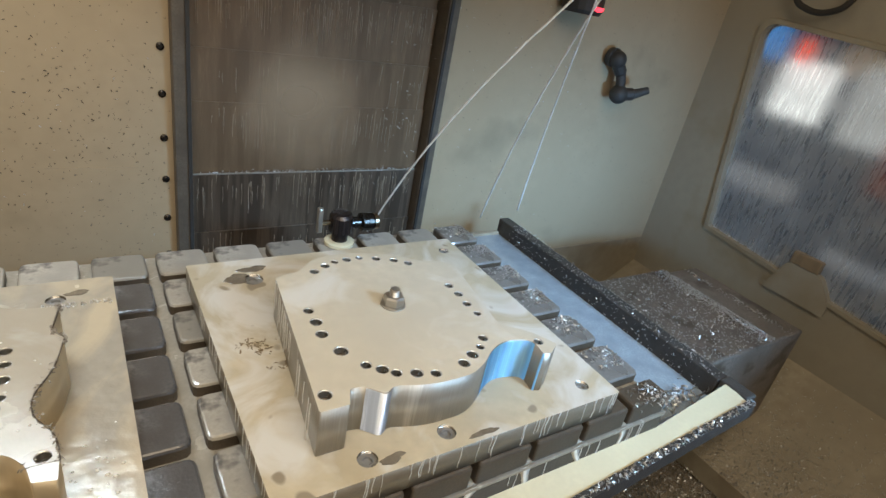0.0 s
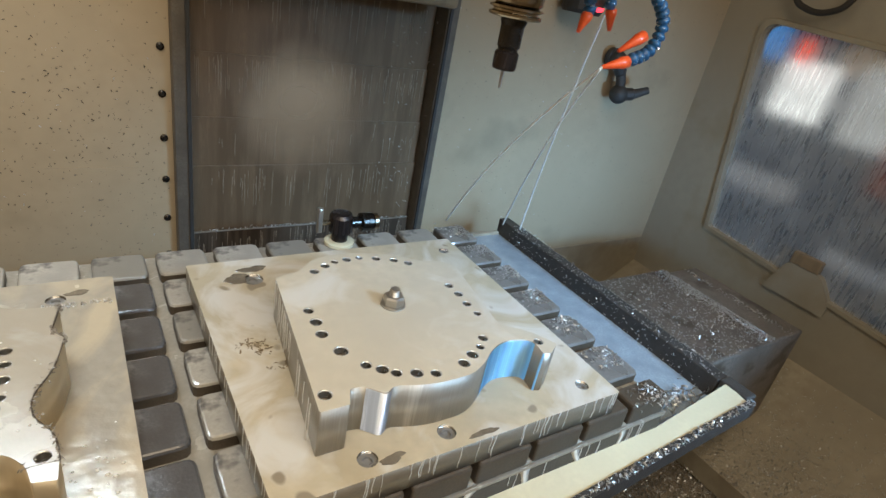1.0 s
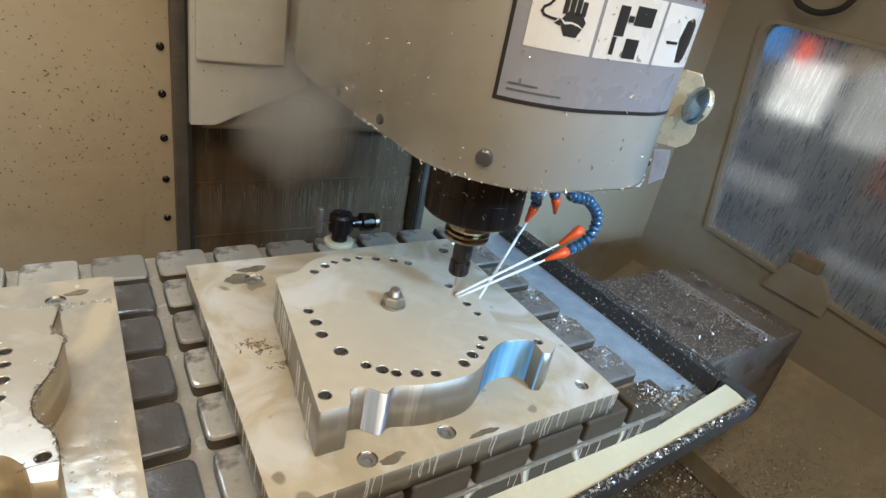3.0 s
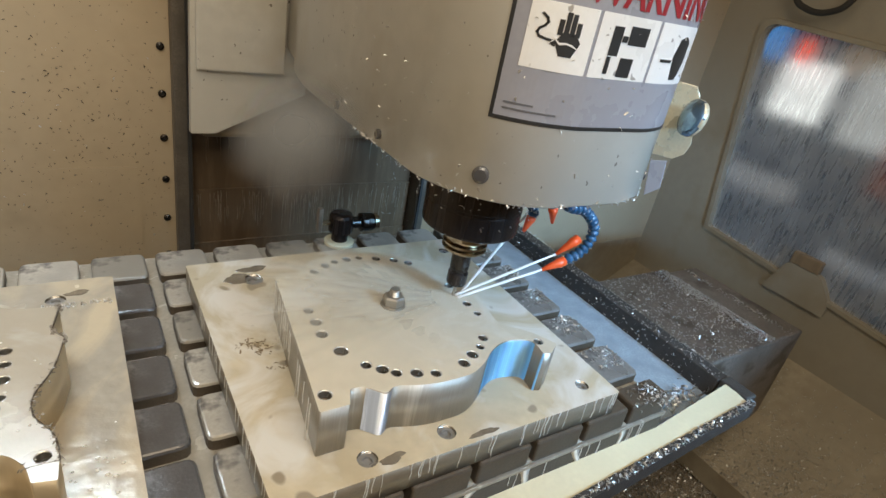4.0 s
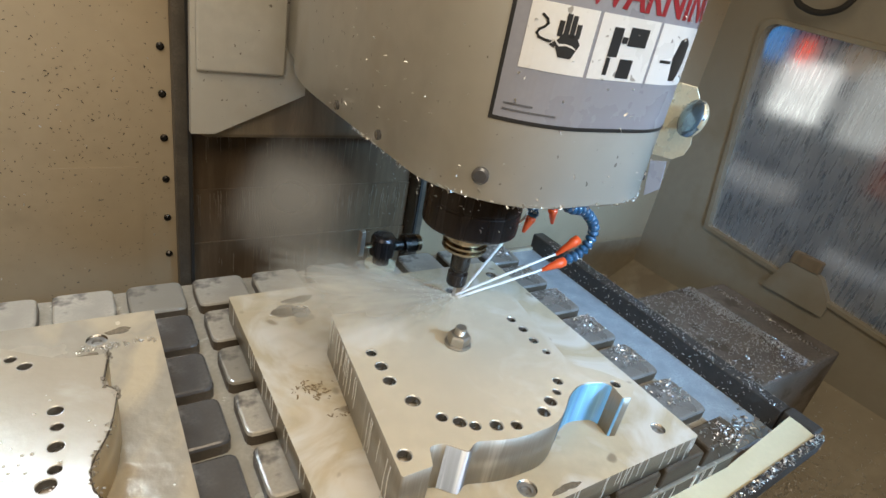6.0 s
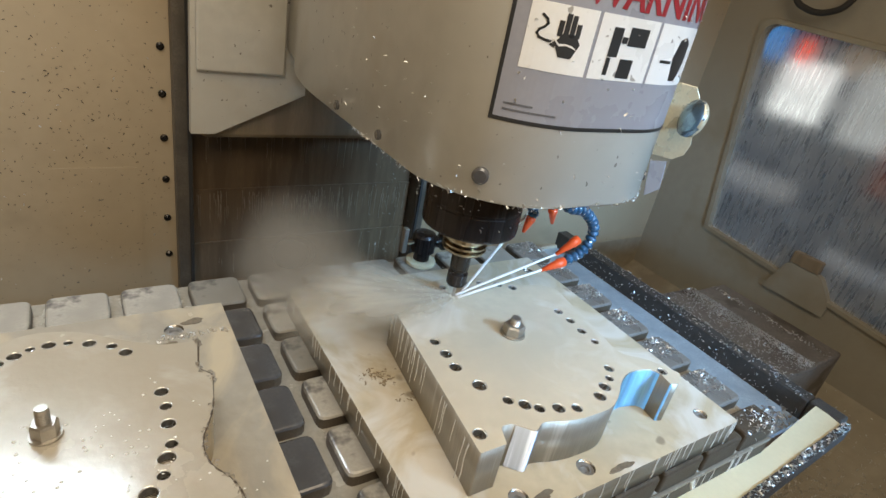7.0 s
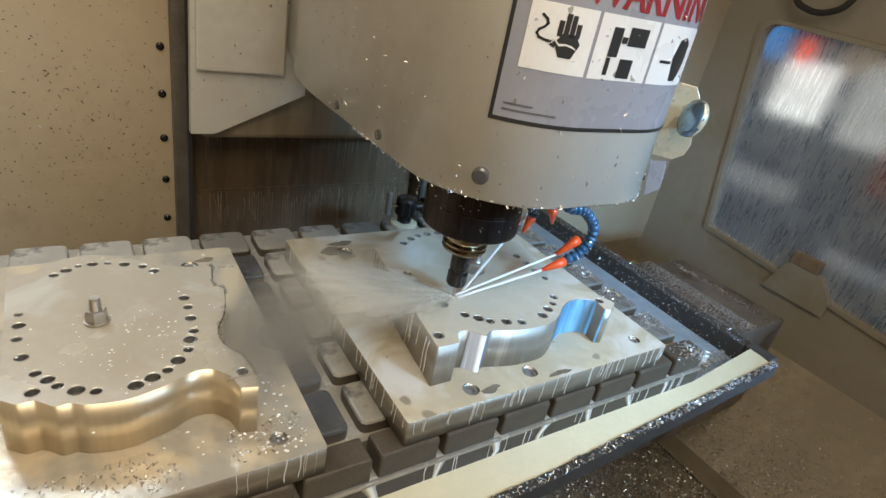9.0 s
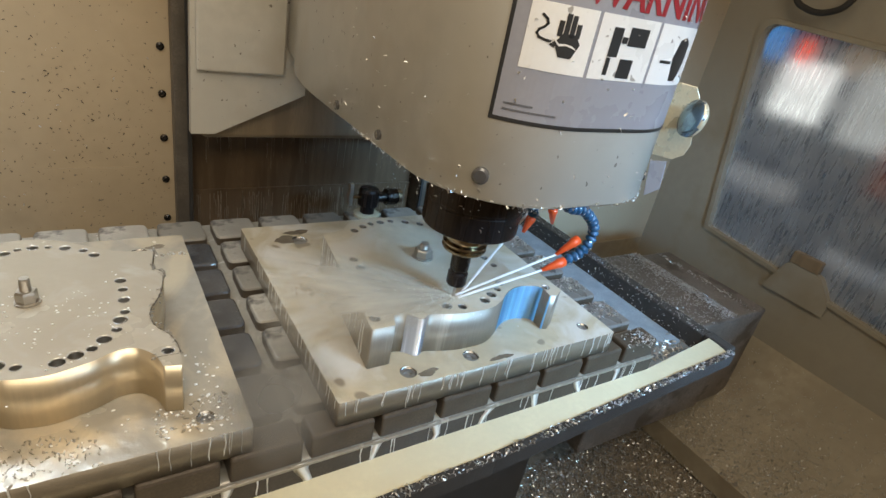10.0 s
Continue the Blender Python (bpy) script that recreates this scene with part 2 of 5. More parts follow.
def box(lo, hi, bevel=0.0, bm=None):
    own = bm is None
    bm = bm or bmesh.new()
    vs = bmesh.ops.create_cube(bm, size=1)["verts"]
    for v in vs:
        v.co = Vector([lo[i] + (v.co[i] + 0.5) * (hi[i] - lo[i]) for i in range(3)])
    if bevel and own:
        bmesh.ops.bevel(bm, geom=bm.edges[:], offset=bevel, segments=2, profile=0.5, affect="EDGES")
    return bm


def lathe(profile, at=(0, 0, 0), n=40, bm=None, turn=None):
    """A body of revolution about z; profile: (radius, z) from below to above."""
    bm = bm or bmesh.new()
    turn = turn or Matrix.Identity(4)
    rings = []
    for r, z in profile:
        rings.append([bm.verts.new(Vector(at) + turn @ Vector((r * math.cos(6.28318 * i / n), r * math.sin(6.28318 * i / n), z))) for i in range(n)])
    for a, b in zip(rings, rings[1:]):
        for i in range(n):
            bm.faces.new((a[i], a[(i + 1) % n], b[(i + 1) % n], b[i]))
    bm.faces.new(rings[0][::-1])
    bm.faces.new(rings[-1])
    return bm


def tube(points, radius, n=10, bm=None):
    """A round bar along points; radius: one number or one for each point."""
    bm = bm or bmesh.new()
    pts = [Vector(p) for p in points]
    radii = radius if isinstance(radius, (list, tuple)) else [radius] * len(pts)
    rings = []
    side = None
    for i, p in enumerate(pts):
        d = (pts[min(i + 1, len(pts) - 1)] - pts[max(i - 1, 0)]).normalized()
        ref = side if side is not None else (Vector((0, 0, 1)) if abs(d.z) < 0.9 else Vector((1, 0, 0)))
        u = (ref - d * ref.dot(d)).normalized()
        side = u
        w = d.cross(u)
        rings.append([bm.verts.new(p + (u * math.cos(6.28318 * k / n) + w * math.sin(6.28318 * k / n)) * radii[i]) for k in range(n)])
    for a, b in zip(rings, rings[1:]):
        for k in range(n):
            bm.faces.new((a[k], a[(k + 1) % n], b[(k + 1) % n], b[k]))
    bm.faces.new(rings[0][::-1])
    bm.faces.new(rings[-1])
    return bm


def spline(points, steps=8):
    out = []
    p = [Vector(q) for q in points]
    p = [p[0] * 2 - p[1]] + p + [p[-1] * 2 - p[-2]]
    for i in range(1, len(p) - 2):
        for k in range(steps):
            t = k / steps
            out.append(0.5 * (2 * p[i] + (p[i + 1] - p[i - 1]) * t + (2 * p[i - 1] - 5 * p[i] + 4 * p[i + 1] - p[i + 2]) * t * t
                              + (3 * p[i] - p[i - 1] - 3 * p[i + 1] + p[i + 2]) * t ** 3))
    return out + [p[-2]]


def filleted(corners, seg=6):
    """A closed outline from corners (x, y, radius)."""
    out = []
    n = len(corners)
    for i, (x, y, r) in enumerate(corners):
        c, a, b = Vector((x, y)), Vector(corners[i - 1][:2]), Vector(corners[(i + 1) % n][:2])
        u, v = (a - c), (b - c)
        d = min(r, u.length * 0.48, v.length * 0.48)
        if d < 1e-6:
            out.append(c)
            continue
        s, e = c + u.normalized() * d, c + v.normalized() * d
        for k in range(seg + 1):
            t = k / seg
            out.append(s * (1 - t) ** 2 + c * 2 * t * (1 - t) + e * t * t)
    return out


def slab(outline, holes, z0, z1, at=(0, 0), mats=(0, 1, 2), chamfer=0.0):
    """A plate with an outline and round holes right through it. Material slots: top, side, hole."""
    bm = bmesh.new()

    def ring(pts, z):
        vs = [bm.verts.new((p[0] + at[0], p[1] + at[1], z)) for p in pts]
        return vs, [bm.edges.new((vs[i], vs[(i + 1) % len(vs)])) for i in range(len(vs))]

    circles = [[(x + r * math.cos(6.28318 * k / 20), y + r * math.sin(6.28318 * k / 20)) for k in range(20)] for x, y, r in holes]
    for z, flip in ((z1, False), (z0, True)):
        ids = [ring(outline, z)] + [ring(c, z) for c in circles]
        edges = [e for _, es in ids for e in es]
        fill = bmesh.ops.triangle_fill(bm, use_beauty=True, use_dissolve=False, edges=edges, normal=(0, 0, -1 if flip else 1))
        for g in fill["geom"]:
            if isinstance(g, bmesh.types.BMFace):
                g.material_index = mats[0]
        if not flip:
            tops = [vs for vs, _ in ids]
        else:
            for k, (a, (b, _)) in enumerate(zip(tops, ids)):
                for i in range(len(a)):
                    fc = bm.faces.new((b[i], b[(i + 1) % len(a)], a[(i + 1) % len(a)], a[i]) if k == 0 else (a[i], a[(i + 1) % len(a)], b[(i + 1) % len(a)], b[i]))
                    fc.material_index = mats[1] if k == 0 else mats[2]
                    fc.smooth = True
    bmesh.ops.recalc_face_normals(bm, faces=bm.faces[:])
    return bm


def chips(name, place, count, size, rng, label, parent=None):
    """Loose curled chips as one piece of stuff; place(rng) gives a point."""
    verts, faces = [], []
    for _ in range(count):
        c = Vector(place(rng))
        s = size * rng.uniform(0.5, 1.6)
        m = Euler((rng.uniform(-0.9, 0.9), rng.uniform(-0.9, 0.9), rng.uniform(0, 6.28))).to_matrix()
        w, h = s * rng.uniform(0.18, 0.4), s * 0.05
        bend = s * rng.uniform(0.1, 0.5)
        b = len(verts)
        for x, dz in ((-s / 2, 0.0), (0.0, bend), (s / 2, 0.0)):
            for y in (-w / 2, w / 2):
                for z in (0.0, h + 0.0003):
                    verts.append(c + m @ Vector((x, y, z + dz * 0.6)) + Vector((0, 0, s * 0.15)))
        for k in (0, 4):
            q = b + k
            faces += [(q, q + 4, q + 6, q + 2), (q + 1, q + 3, q + 7, q + 5), (q, q + 1, q + 5, q + 4), (q + 2, q + 6, q + 7, q + 3)]
        faces += [(b, b + 2, b + 3, b + 1), (b + 8, b + 9, b + 11, b + 10)]
    me = bpy.data.meshes.new(name)
    me.from_pydata(verts, [], faces)
    me.materials.append(CHIP)
    ob = new(name, me)
    if parent is not None:
        ob.parent = parent
    return tagged(ob, label, "" if parent is not None else "metal chips", kind="stuff")


# ---- the enclosure ----
WALL_Y, RIGHT_X, LEFT_X, FRONT_Y, TOP_Z, FLOOR_Z = 1.2, 1.85, -1.3, -0.75, 1.3, -1.2
WT = 0.03


def structure(name, bm, mat, label):
    return tagged(linked(name, bm, mat), label, kind="structure")


structure("floor", box((LEFT_X, FRONT_Y, FLOOR_Z - WT), (RIGHT_X + 0.0, WALL_Y + 0.25, FLOOR_Z)), SUMP, "dark sump floor strewn with aluminium chips")
structure("ceiling", box((LEFT_X - WT, FRONT_Y - WT, TOP_Z), (RIGHT_X + WT, WALL_Y + 0.25, TOP_Z + WT)), PAINT, "cream painted enclosure roof")
structure("wall_left", box((LEFT_X - WT, FRONT_Y, FLOOR_Z), (LEFT_X, WALL_Y, TOP_Z)), PAINT, "cream painted steel enclosure side")
structure("wall_front", box((LEFT_X - WT, FRONT_Y - WT, FLOOR_Z), (RIGHT_X + WT, FRONT_Y, TOP_Z)), PAINT, "cream painted steel enclosure front")
COL_L, COL_R = 0.165, 0.735
back = box((LEFT_X - WT, WALL_Y, FLOOR_Z), (COL_L - 0.035, WALL_Y + WT, TOP_Z))
box((COL_R + 0.035, WALL_Y, FLOOR_Z), (RIGHT_X + WT, WALL_Y + WT, TOP_Z), bm=back)
structure("wall_back", back, PAINT, "cream painted steel rear wall speckled with chips")
structure("column_back", box((COL_L - 0.06, WALL_Y + 0.09, FLOOR_Z), (COL_R + 0.06, WALL_Y + 0.12, TOP_Z)), SIDE, "dark column casting behind the way cover")
lap = box((-0.10, WALL_Y - 0.0022, FLOOR_Z), (0.062, WALL_Y - 0.0005, -0.44), 0.0)
structure("wall_back_patch", lap, PAINT, "cream sheet overlapping the rear wall")

structure("wall_back_skirt", box((COL_R + 0.036, WALL_Y - 0.004, FLOOR_Z), (RIGHT_X - 0.001, WALL_Y - 0.0005, -0.775)), GRIME, "grimy tan skirt sheet along the rear wall")

# right wall with the door window
WIN = [(1.052, 0.075, 0.06), (0.953, -0.605, 0.008), (0.30, -0.665, 0.02), (0.30, 0.03, 0.05)]


def right_wall():
    bm = bmesh.new()
    outer = [(FRONT_Y, FLOOR_Z), (WALL_Y, FLOOR_Z), (WALL_Y, TOP_Z), (FRONT_Y, TOP_Z)]
    inner = filleted(WIN)
    layers = []
    for x in (RIGHT_X, RIGHT_X + WT):
        es, rings = [], []
        for pts in (outer, inner):
            vs = [bm.verts.new((x, p[0], p[1])) for p in pts]
            rings.append(vs)
            es += [bm.edges.new((vs[i], vs[(i + 1) % len(vs)])) for i in range(len(vs))]
        bmesh.ops.triangle_fill(bm, use_beauty=True, edges=es)
        layers.append(rings)
    for a, b in zip(*layers):
        for i in range(len(a)):
            bm.faces.new((a[i], a[(i + 1) % len(a)], b[(i + 1) % len(a)], b[i]))
    bmesh.ops.recalc_face_normals(bm, faces=bm.faces[:])
    return bm


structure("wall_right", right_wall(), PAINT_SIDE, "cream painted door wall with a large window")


def window():
    w = tagged(thing("window_1", "smeared polycarbonate door window with water streaks", "", kind="structure"), kind="structure")
    inner = filleted(WIN)
    bm = bmesh.new()
    fr = [bm.verts.new((RIGHT_X + 0.012, p[0], p[1])) for p in inner]
    bk = [bm.verts.new((RIGHT_X + 0.018, p[0], p[1])) for p in inner]
    bm.faces.new(fr)
    bm.faces.new(bk[::-1])
    for i in range(len(fr)):
        bm.faces.new((fr[i], fr[(i + 1) % len(fr)], bk[(i + 1) % len(fr)], bk[i]))
    bmesh.ops.recalc_face_normals(bm, faces=bm.faces[:])
    pane = part("pane", bm, PANE, w, "streaky translucent pane")
    pane.visible_shadow = False
    cy = sum(p[0] for p in inner) / len(inner)
    cz = sum(p[1] for p in inner) / len(inner)
    bm = bmesh.new()
    rings = []
    for x, g in ((RIGHT_X - 0.001, 1.0), (RIGHT_X - 0.010, 1.004), (RIGHT_X - 0.010, 1.045), (RIGHT_X - 0.001, 1.05)):
        rings.append([bm.verts.new((x, cy + (p[0] - cy) * g, cz + (p[1] - cz) * g)) for p in inner])
    for a, b in zip(rings, rings[1:]):
        for i in range(len(a)):
            bm.faces.new((a[i], a[(i + 1) % len(a)], b[(i + 1) % len(a)], b[i]))
    bmesh.ops.recalc_face_normals(bm, faces=bm.faces[:])
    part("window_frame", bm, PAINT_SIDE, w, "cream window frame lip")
    return w


window()


def shop():
    """The workshop seen blurred through the door window; its light is put in as glow of every piece."""
    b = tagged(linked("backdrop", box((2.9, -1.6, -1.6), (2.93, 3.2, 1.2)), glowing("dim_shop_glow", (0.10, 0.12, 0.15), 0.25)), "dim blue-grey glowing workshop backdrop beyond the window", kind="structure")
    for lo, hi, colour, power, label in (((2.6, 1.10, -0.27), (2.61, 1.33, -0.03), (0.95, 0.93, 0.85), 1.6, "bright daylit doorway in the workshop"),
                                         ((2.6, 0.80, -0.30), (2.61, 1.02, 0.0), (0.80, 0.80, 0.75), 0.7, "pale glowing shutter in the workshop"),
                                         ((2.62, 0.6, -0.05), (2.63, 1.12, 0.16), (0.55, 0.42, 0.28), 0.35, "warm glowing workshop wall"),
                                         ((2.6, 1.36, -0.05), (2.61, 1.50, 0.12), (0.05, 0.25, 0.60), 1.2, "tall blue glowing workshop cabinet"),
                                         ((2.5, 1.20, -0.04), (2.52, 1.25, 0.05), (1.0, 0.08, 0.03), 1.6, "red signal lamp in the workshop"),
                                         ((2.6, 1.05, -0.62), (2.61, 1.45, -0.52), (0.60, 0.60, 0.60), 0.3, "pale glowing bench edge in the workshop"),
                                         ((2.6, 0.55, -0.78), (2.61, 0.85, -0.72), (0.55, 0.58, 0.62), 0.3, "pale glowing bench edge in the workshop"),
                                         ((2.6, 0.60, -0.45), (2.61, 0.82, -0.25), (0.40, 0.14, 0.12), 0.2, "reddish glowing crate in the workshop")):
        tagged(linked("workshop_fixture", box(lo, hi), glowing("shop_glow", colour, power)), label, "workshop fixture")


shop()


def latch():
    l = thing("door_latch", "cream latch plate with a brown recess on the window", "door latch")
    x = RIGHT_X - 0.012
    bm = bmesh.new()
    out = filleted([(0.70, -0.70, 0.01), (0.50, -0.70, 0.01), (0.50, -0.655, 0.02), (0.555, -0.585, 0.02), (0.66, -0.585, 0.02)], 4)
    f = [bm.verts.new((x, p.x, p.y)) for p in out]
    k = [bm.verts.new((x + 0.03, p.x, p.y)) for p in out]
    bm.faces.new(f)
    bm.faces.new(k[::-1])
    for i in range(len(f)):
        bm.faces.new((f[i], f[(i + 1) % len(f)], k[(i + 1) % len(f)], k[i]))
    bmesh.ops.recalc_face_normals(bm, faces=bm.faces[:])
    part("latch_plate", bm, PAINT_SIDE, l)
    part("latch_recess", box((x - 0.004, 0.565, -0.585), (x + 0.02, 0.655, -0.545), 0.003), COVER, l, "brown latch block")


latch()


def cable():
    c = thing("cable_loop", "black rubber cable hanging in a loop", "cable")
    part("cable", tube(spline([(1.80, 1.02, 0.30), (1.80, 0.97, 0.16), (1.80, 0.92, 0.125), (1.80, 0.86, 0.125), (1.80, 0.81, 0.165), (1.80, 0.78, 0.30)], 8), 0.009, 10), RUBBER, c, smooth=True)


cable()

# ---- the machine table, which slides in x and y ----
PITCH, BLK, GAP = 0.0954, 0.079, 0.0164
ZT, ZP, ZB, ZS = -0.382, -0.447, -0.4865, -0.522   # part top, plate top, block top, slot floor
RIGHT_EDGE, ROW0 = 0.706, 0.2602
rng = random.Random(7)
TABLE_THINGS = []
SADDLE_THINGS = []


def block_mesh(w, d, h, cut=0.012):
    bm = bmesh.new()
    out = filleted([(0, 0, cut), (w, 0, cut), (w, d, cut), (0, d, cut)], 3)
    rings = []
    for z, g in ((0, 0), (h - 0.004, 0), (h - 0.001, 0.0015), (h, 0.004)):
        rings.append([bm.verts.new((w / 2 + (p[0] - w / 2) * (1 - 2 * g / w), d / 2 + (p[1] - d / 2) * (1 - 2 * g / d), z)) for p in out])
    for a, b in zip(rings, rings[1:]):
        for i in range(len(a)):
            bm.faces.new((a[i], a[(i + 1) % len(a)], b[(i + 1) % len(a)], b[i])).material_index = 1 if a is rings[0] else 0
    bm.faces.new(rings[-1])
    return bm


def machine_table():
    t = thing("machine_table", "iron table of raised grey blocks wet with coolant", "machine table")
    part("table_slab", box((-1.15, 0.299, -0.60), (0.715, 0.93, ZS), 0.003), [SLOT], t, "slot floor awash with milky coolant")
    part("table_flank", box((-1.15, 0.2955, -0.66), (0.715, 0.2988, -0.527)), SIDE, t, "dark iron table flank")
    meshes = {}
    for i in range(20):
        for k in range(7):
            x1 = RIGHT_EDGE - PITCH * i
            x0, y0 = x1 - BLK, ROW0 + PITCH * k
            d = BLK
            if k == 0:
                d, y0 = BLK - 0.038, ROW0 + 0.038
            hidden = 0.10 < x0 and x1 < 0.57 and y0 > 0.32 and y0 + d < 0.78
            hidden |= x1 < -0.02 and x0 > -0.48 and y0 > 0.32 and y0 + d < 0.77
            if hidden or x0 < -1.1:
                continue
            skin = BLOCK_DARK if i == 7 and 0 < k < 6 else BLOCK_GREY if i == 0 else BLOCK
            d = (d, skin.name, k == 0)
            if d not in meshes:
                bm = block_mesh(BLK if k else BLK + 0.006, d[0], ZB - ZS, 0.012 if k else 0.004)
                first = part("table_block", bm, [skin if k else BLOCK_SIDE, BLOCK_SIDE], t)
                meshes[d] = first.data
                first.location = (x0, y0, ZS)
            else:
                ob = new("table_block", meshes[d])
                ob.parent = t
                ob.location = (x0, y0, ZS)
    # tray round the right end
    bm = bmesh.new()
    box((0.717, 0.33, -0.612), (0.948, 1.04, -0.60), bm=bm)
    part("tray_floor", bm, BLUE_LIT_MILK, t, "tray floor under coolant, blue daylight put into its colour")
    part("tray_wall", box((0.948, 0.335, -0.64), (0.982, 1.055, -0.556), 0.003), TRAY, t, "black tray wall littered with chips")
    part("tray_wall", box((-1.15, 1.04, -0.66), (0.947, 1.055, -0.592), 0.003), GRIME, t, "grimy rear tray wall")
    part("slot_coolant", box((-1.145, 0.345, ZS - 0.001), (0.704, 0.925, ZB - 0.019)), SLOT, t, "milky coolant standing in the slots")
    part("tray_end", box((0.950, 0.275, -0.60), (0.982, 0.334, -0.553), 0.004), TRAY, t)
    # front channel brimful of coolant
    bm = bmesh.new()
    inner, outer = [(0.955, 0.322), (0.72, 0.2965), (-1.15, 0.2965)], [(0.945, 0.272), (0.3, 0.238), (-1.15, 0.215)]
    for z in (-0.556, -0.578):
        ring = [bm.verts.new((x, y, z)) for x, y in inner + outer[::-1]]
        bm.faces.new(ring if z < -0.57 else ring[::-1])
    bm.verts.ensure_lookup_table()
    for i in range(6):
        j = (i + 1) % 6
        bm.faces.new((bm.verts[i], bm.verts[j], bm.verts[6 + j], bm.verts[6 + i]))
    bmesh.ops.recalc_face_normals(bm, faces=bm.faces[:])
    part("front_channel", bm, MILK, t, "front channel full of cream coolant")
    for a, b in zip(outer, outer[1:]):
        n = Vector((a[1] - b[1], b[0] - a[0])).normalized() * 0.014
        n = n if n.y < 0 else -n
        bm = bmesh.new()
        pts = [Vector(a), Vector(b), Vector(b) + n, Vector(a) + n]
        lo = [bm.verts.new((p.x, p.y, -0.579)) for p in pts]
        hi = [bm.verts.new((p.x, p.y, -0.551)) for p in pts]
        bm.faces.new(lo)
        bm.faces.new(hi[::-1])
        for i in range(4):
            bm.faces.new((lo[i], hi[i], hi[(i + 1) % 4], lo[(i + 1) % 4]))
        bmesh.ops.recalc_face_normals(bm, faces=bm.faces[:])
        part("channel_lip", bm, TRAY, t, "black lip strewn with chips")
    a, b = Vector(outer[0]), Vector(outer[1])
    rivet = None
    for i in range(1, 24):
        p = a.lerp(b, i / 24) + Vector((0.0004, -0.007))
        if rivet is None:
            first = part("lip_rivet", lathe([(0.0026, 0.0), (0.0024, 0.0012), (0.0012, 0.0018)], n=10), NUTM, t, "small bright rivet")
            rivet, ob = first.data, first
        else:
            ob = new("lip_rivet", rivet)
            ob.parent = t
        ob.location = (p.x, p.y, -0.5509)
    r = random.Random(3)
    chips("chip_litter", lambda g: (g.uniform(0.945, 0.985), g.uniform(0.34, 1.0), -0.556), 420, 0.0034, r, "bright chips on the tray wall", t)
    chips("chip_litter", lambda g: (g.uniform(0.944, 0.947), g.uniform(0.34, 1.0), g.uniform(-0.598, -0.56)), 160, 0.0034, r, "bright chips stuck to the tray wall", t)
    chips("chip_litter", lambda g: (RIGHT_EDGE - 0.004 - abs(g.gauss(0, 0.030)), ROW0 + PITCH * g.randint(0, 6) + g.uniform(0.025, BLK - 0.004), ZB), 900, 0.0038, r, "heaped chips on the outer blocks", t)
    chips("chip_litter", lambda g: (lambda u: (u, 0.238 + (u - 0.3) * (0.0527 if u > 0.3 else 0.016) - g.uniform(0.0, 0.014), -0.551))(g.uniform(-0.1, 0.95)), 700, 0.0045, r, "chips along the channel lip", t)
    chips("chip_litter", lambda g: (g.gauss(0.86, 0.03), g.gauss(0.355, 0.012), -0.598 + abs(g.gauss(0, 0.008))), 160, 0.009, r, "heap of chips in the tray corner", t)
    TABLE_THINGS.append(t)


machine_table()


def fixture_plate(x0, x1, y0, y1, label, spots, skin):
    p = thing("fixture_plate", label, "fixture plate", "fixture plates on the table")
    holes = [(x, y, r) for x, y, r in spots]
    out = filleted([(x0, y0, 0.003), (x1, y0, 0.003), (x1, y1, 0.003), (x0, y1, 0.003)], 2)
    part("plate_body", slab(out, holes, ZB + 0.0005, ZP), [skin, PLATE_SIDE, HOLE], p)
    for x, y, r in spots:
        bm = lathe([(r * 0.98, ZP - 0.008), (r * 0.98, ZP - 0.004), (r * 0.5, ZP - 0.003), (r * 0.45, ZP - 0.006)], (x, y, 0), 20)
        part("cap_screw", bm, BLOCK_GREY, p)
    TABLE_THINGS.append(p)
    return p


fixture_plate(0.086, 0.581, 0.303, 0.786, "thick aluminium fixture plate under flowing milky coolant", [(0.174, 0.722, 0.016), (0.196, 0.328, 0.012), (0.301, 0.33, 0.012), (0.545, 0.74, 0.01), (0.535, 0.335, 0.01)], PLATE)
fixture_plate(-0.50, -0.015, 0.303, 0.779, "thick aluminium fixture plate flecked with chips", [(-0.085, 0.73, 0.012), (-0.06, 0.335, 0.01)], PLATE_GREY)

# ---- the two machined workpieces ----
OUTLINE = [(-130, 109, 4), (-89, 119, 10), (-74, 140, 20), (-34, 156, 40), (22, 151, 40), (72, 131, 40), (105, 104, 14), (133, 99, 8), (154, 79, 10), (147, 40, 30), (133, -45, 40), (126, -84, 16),
           (160, -108, 20), (181, -146, 5), (158, -160, 2), (147, -156, 2), (152, -126, 22), (112, -116, 24), (84, -126, 20), (56, -148, 18), (30, -160, 24), (-26, -160, 40), (-70, -146, 14), (-84, -155, 5), (-102, -136, 6), (-119, -134, 5), (-128, -157, 2), (-162, -157, 3)]
RING = [(-72, 112, 6), (-51, 124, 6), (-33, 132, 5), (-12, 135, 6), (9, 136, 5), (35, 128, 6), (61, 117, 6), (80, 103, 6), (110, 26, 6), (112, 1, 6), (110, -25, 6), (111, -51, 5),
        (85, -103, 6), (70, -118, 5), (51, -128, 7), (31, -139, 7), (-13, -144, 6), (-35, -136, 7), (-58, -128, 6), (-71, -117, 7), (-86, -104, 6), (-104, -71, 8), (-114, -33, 7), (-112, -7, 7), (-113, 19, 6), (-148, -135, 7), (157, -134, 6)]

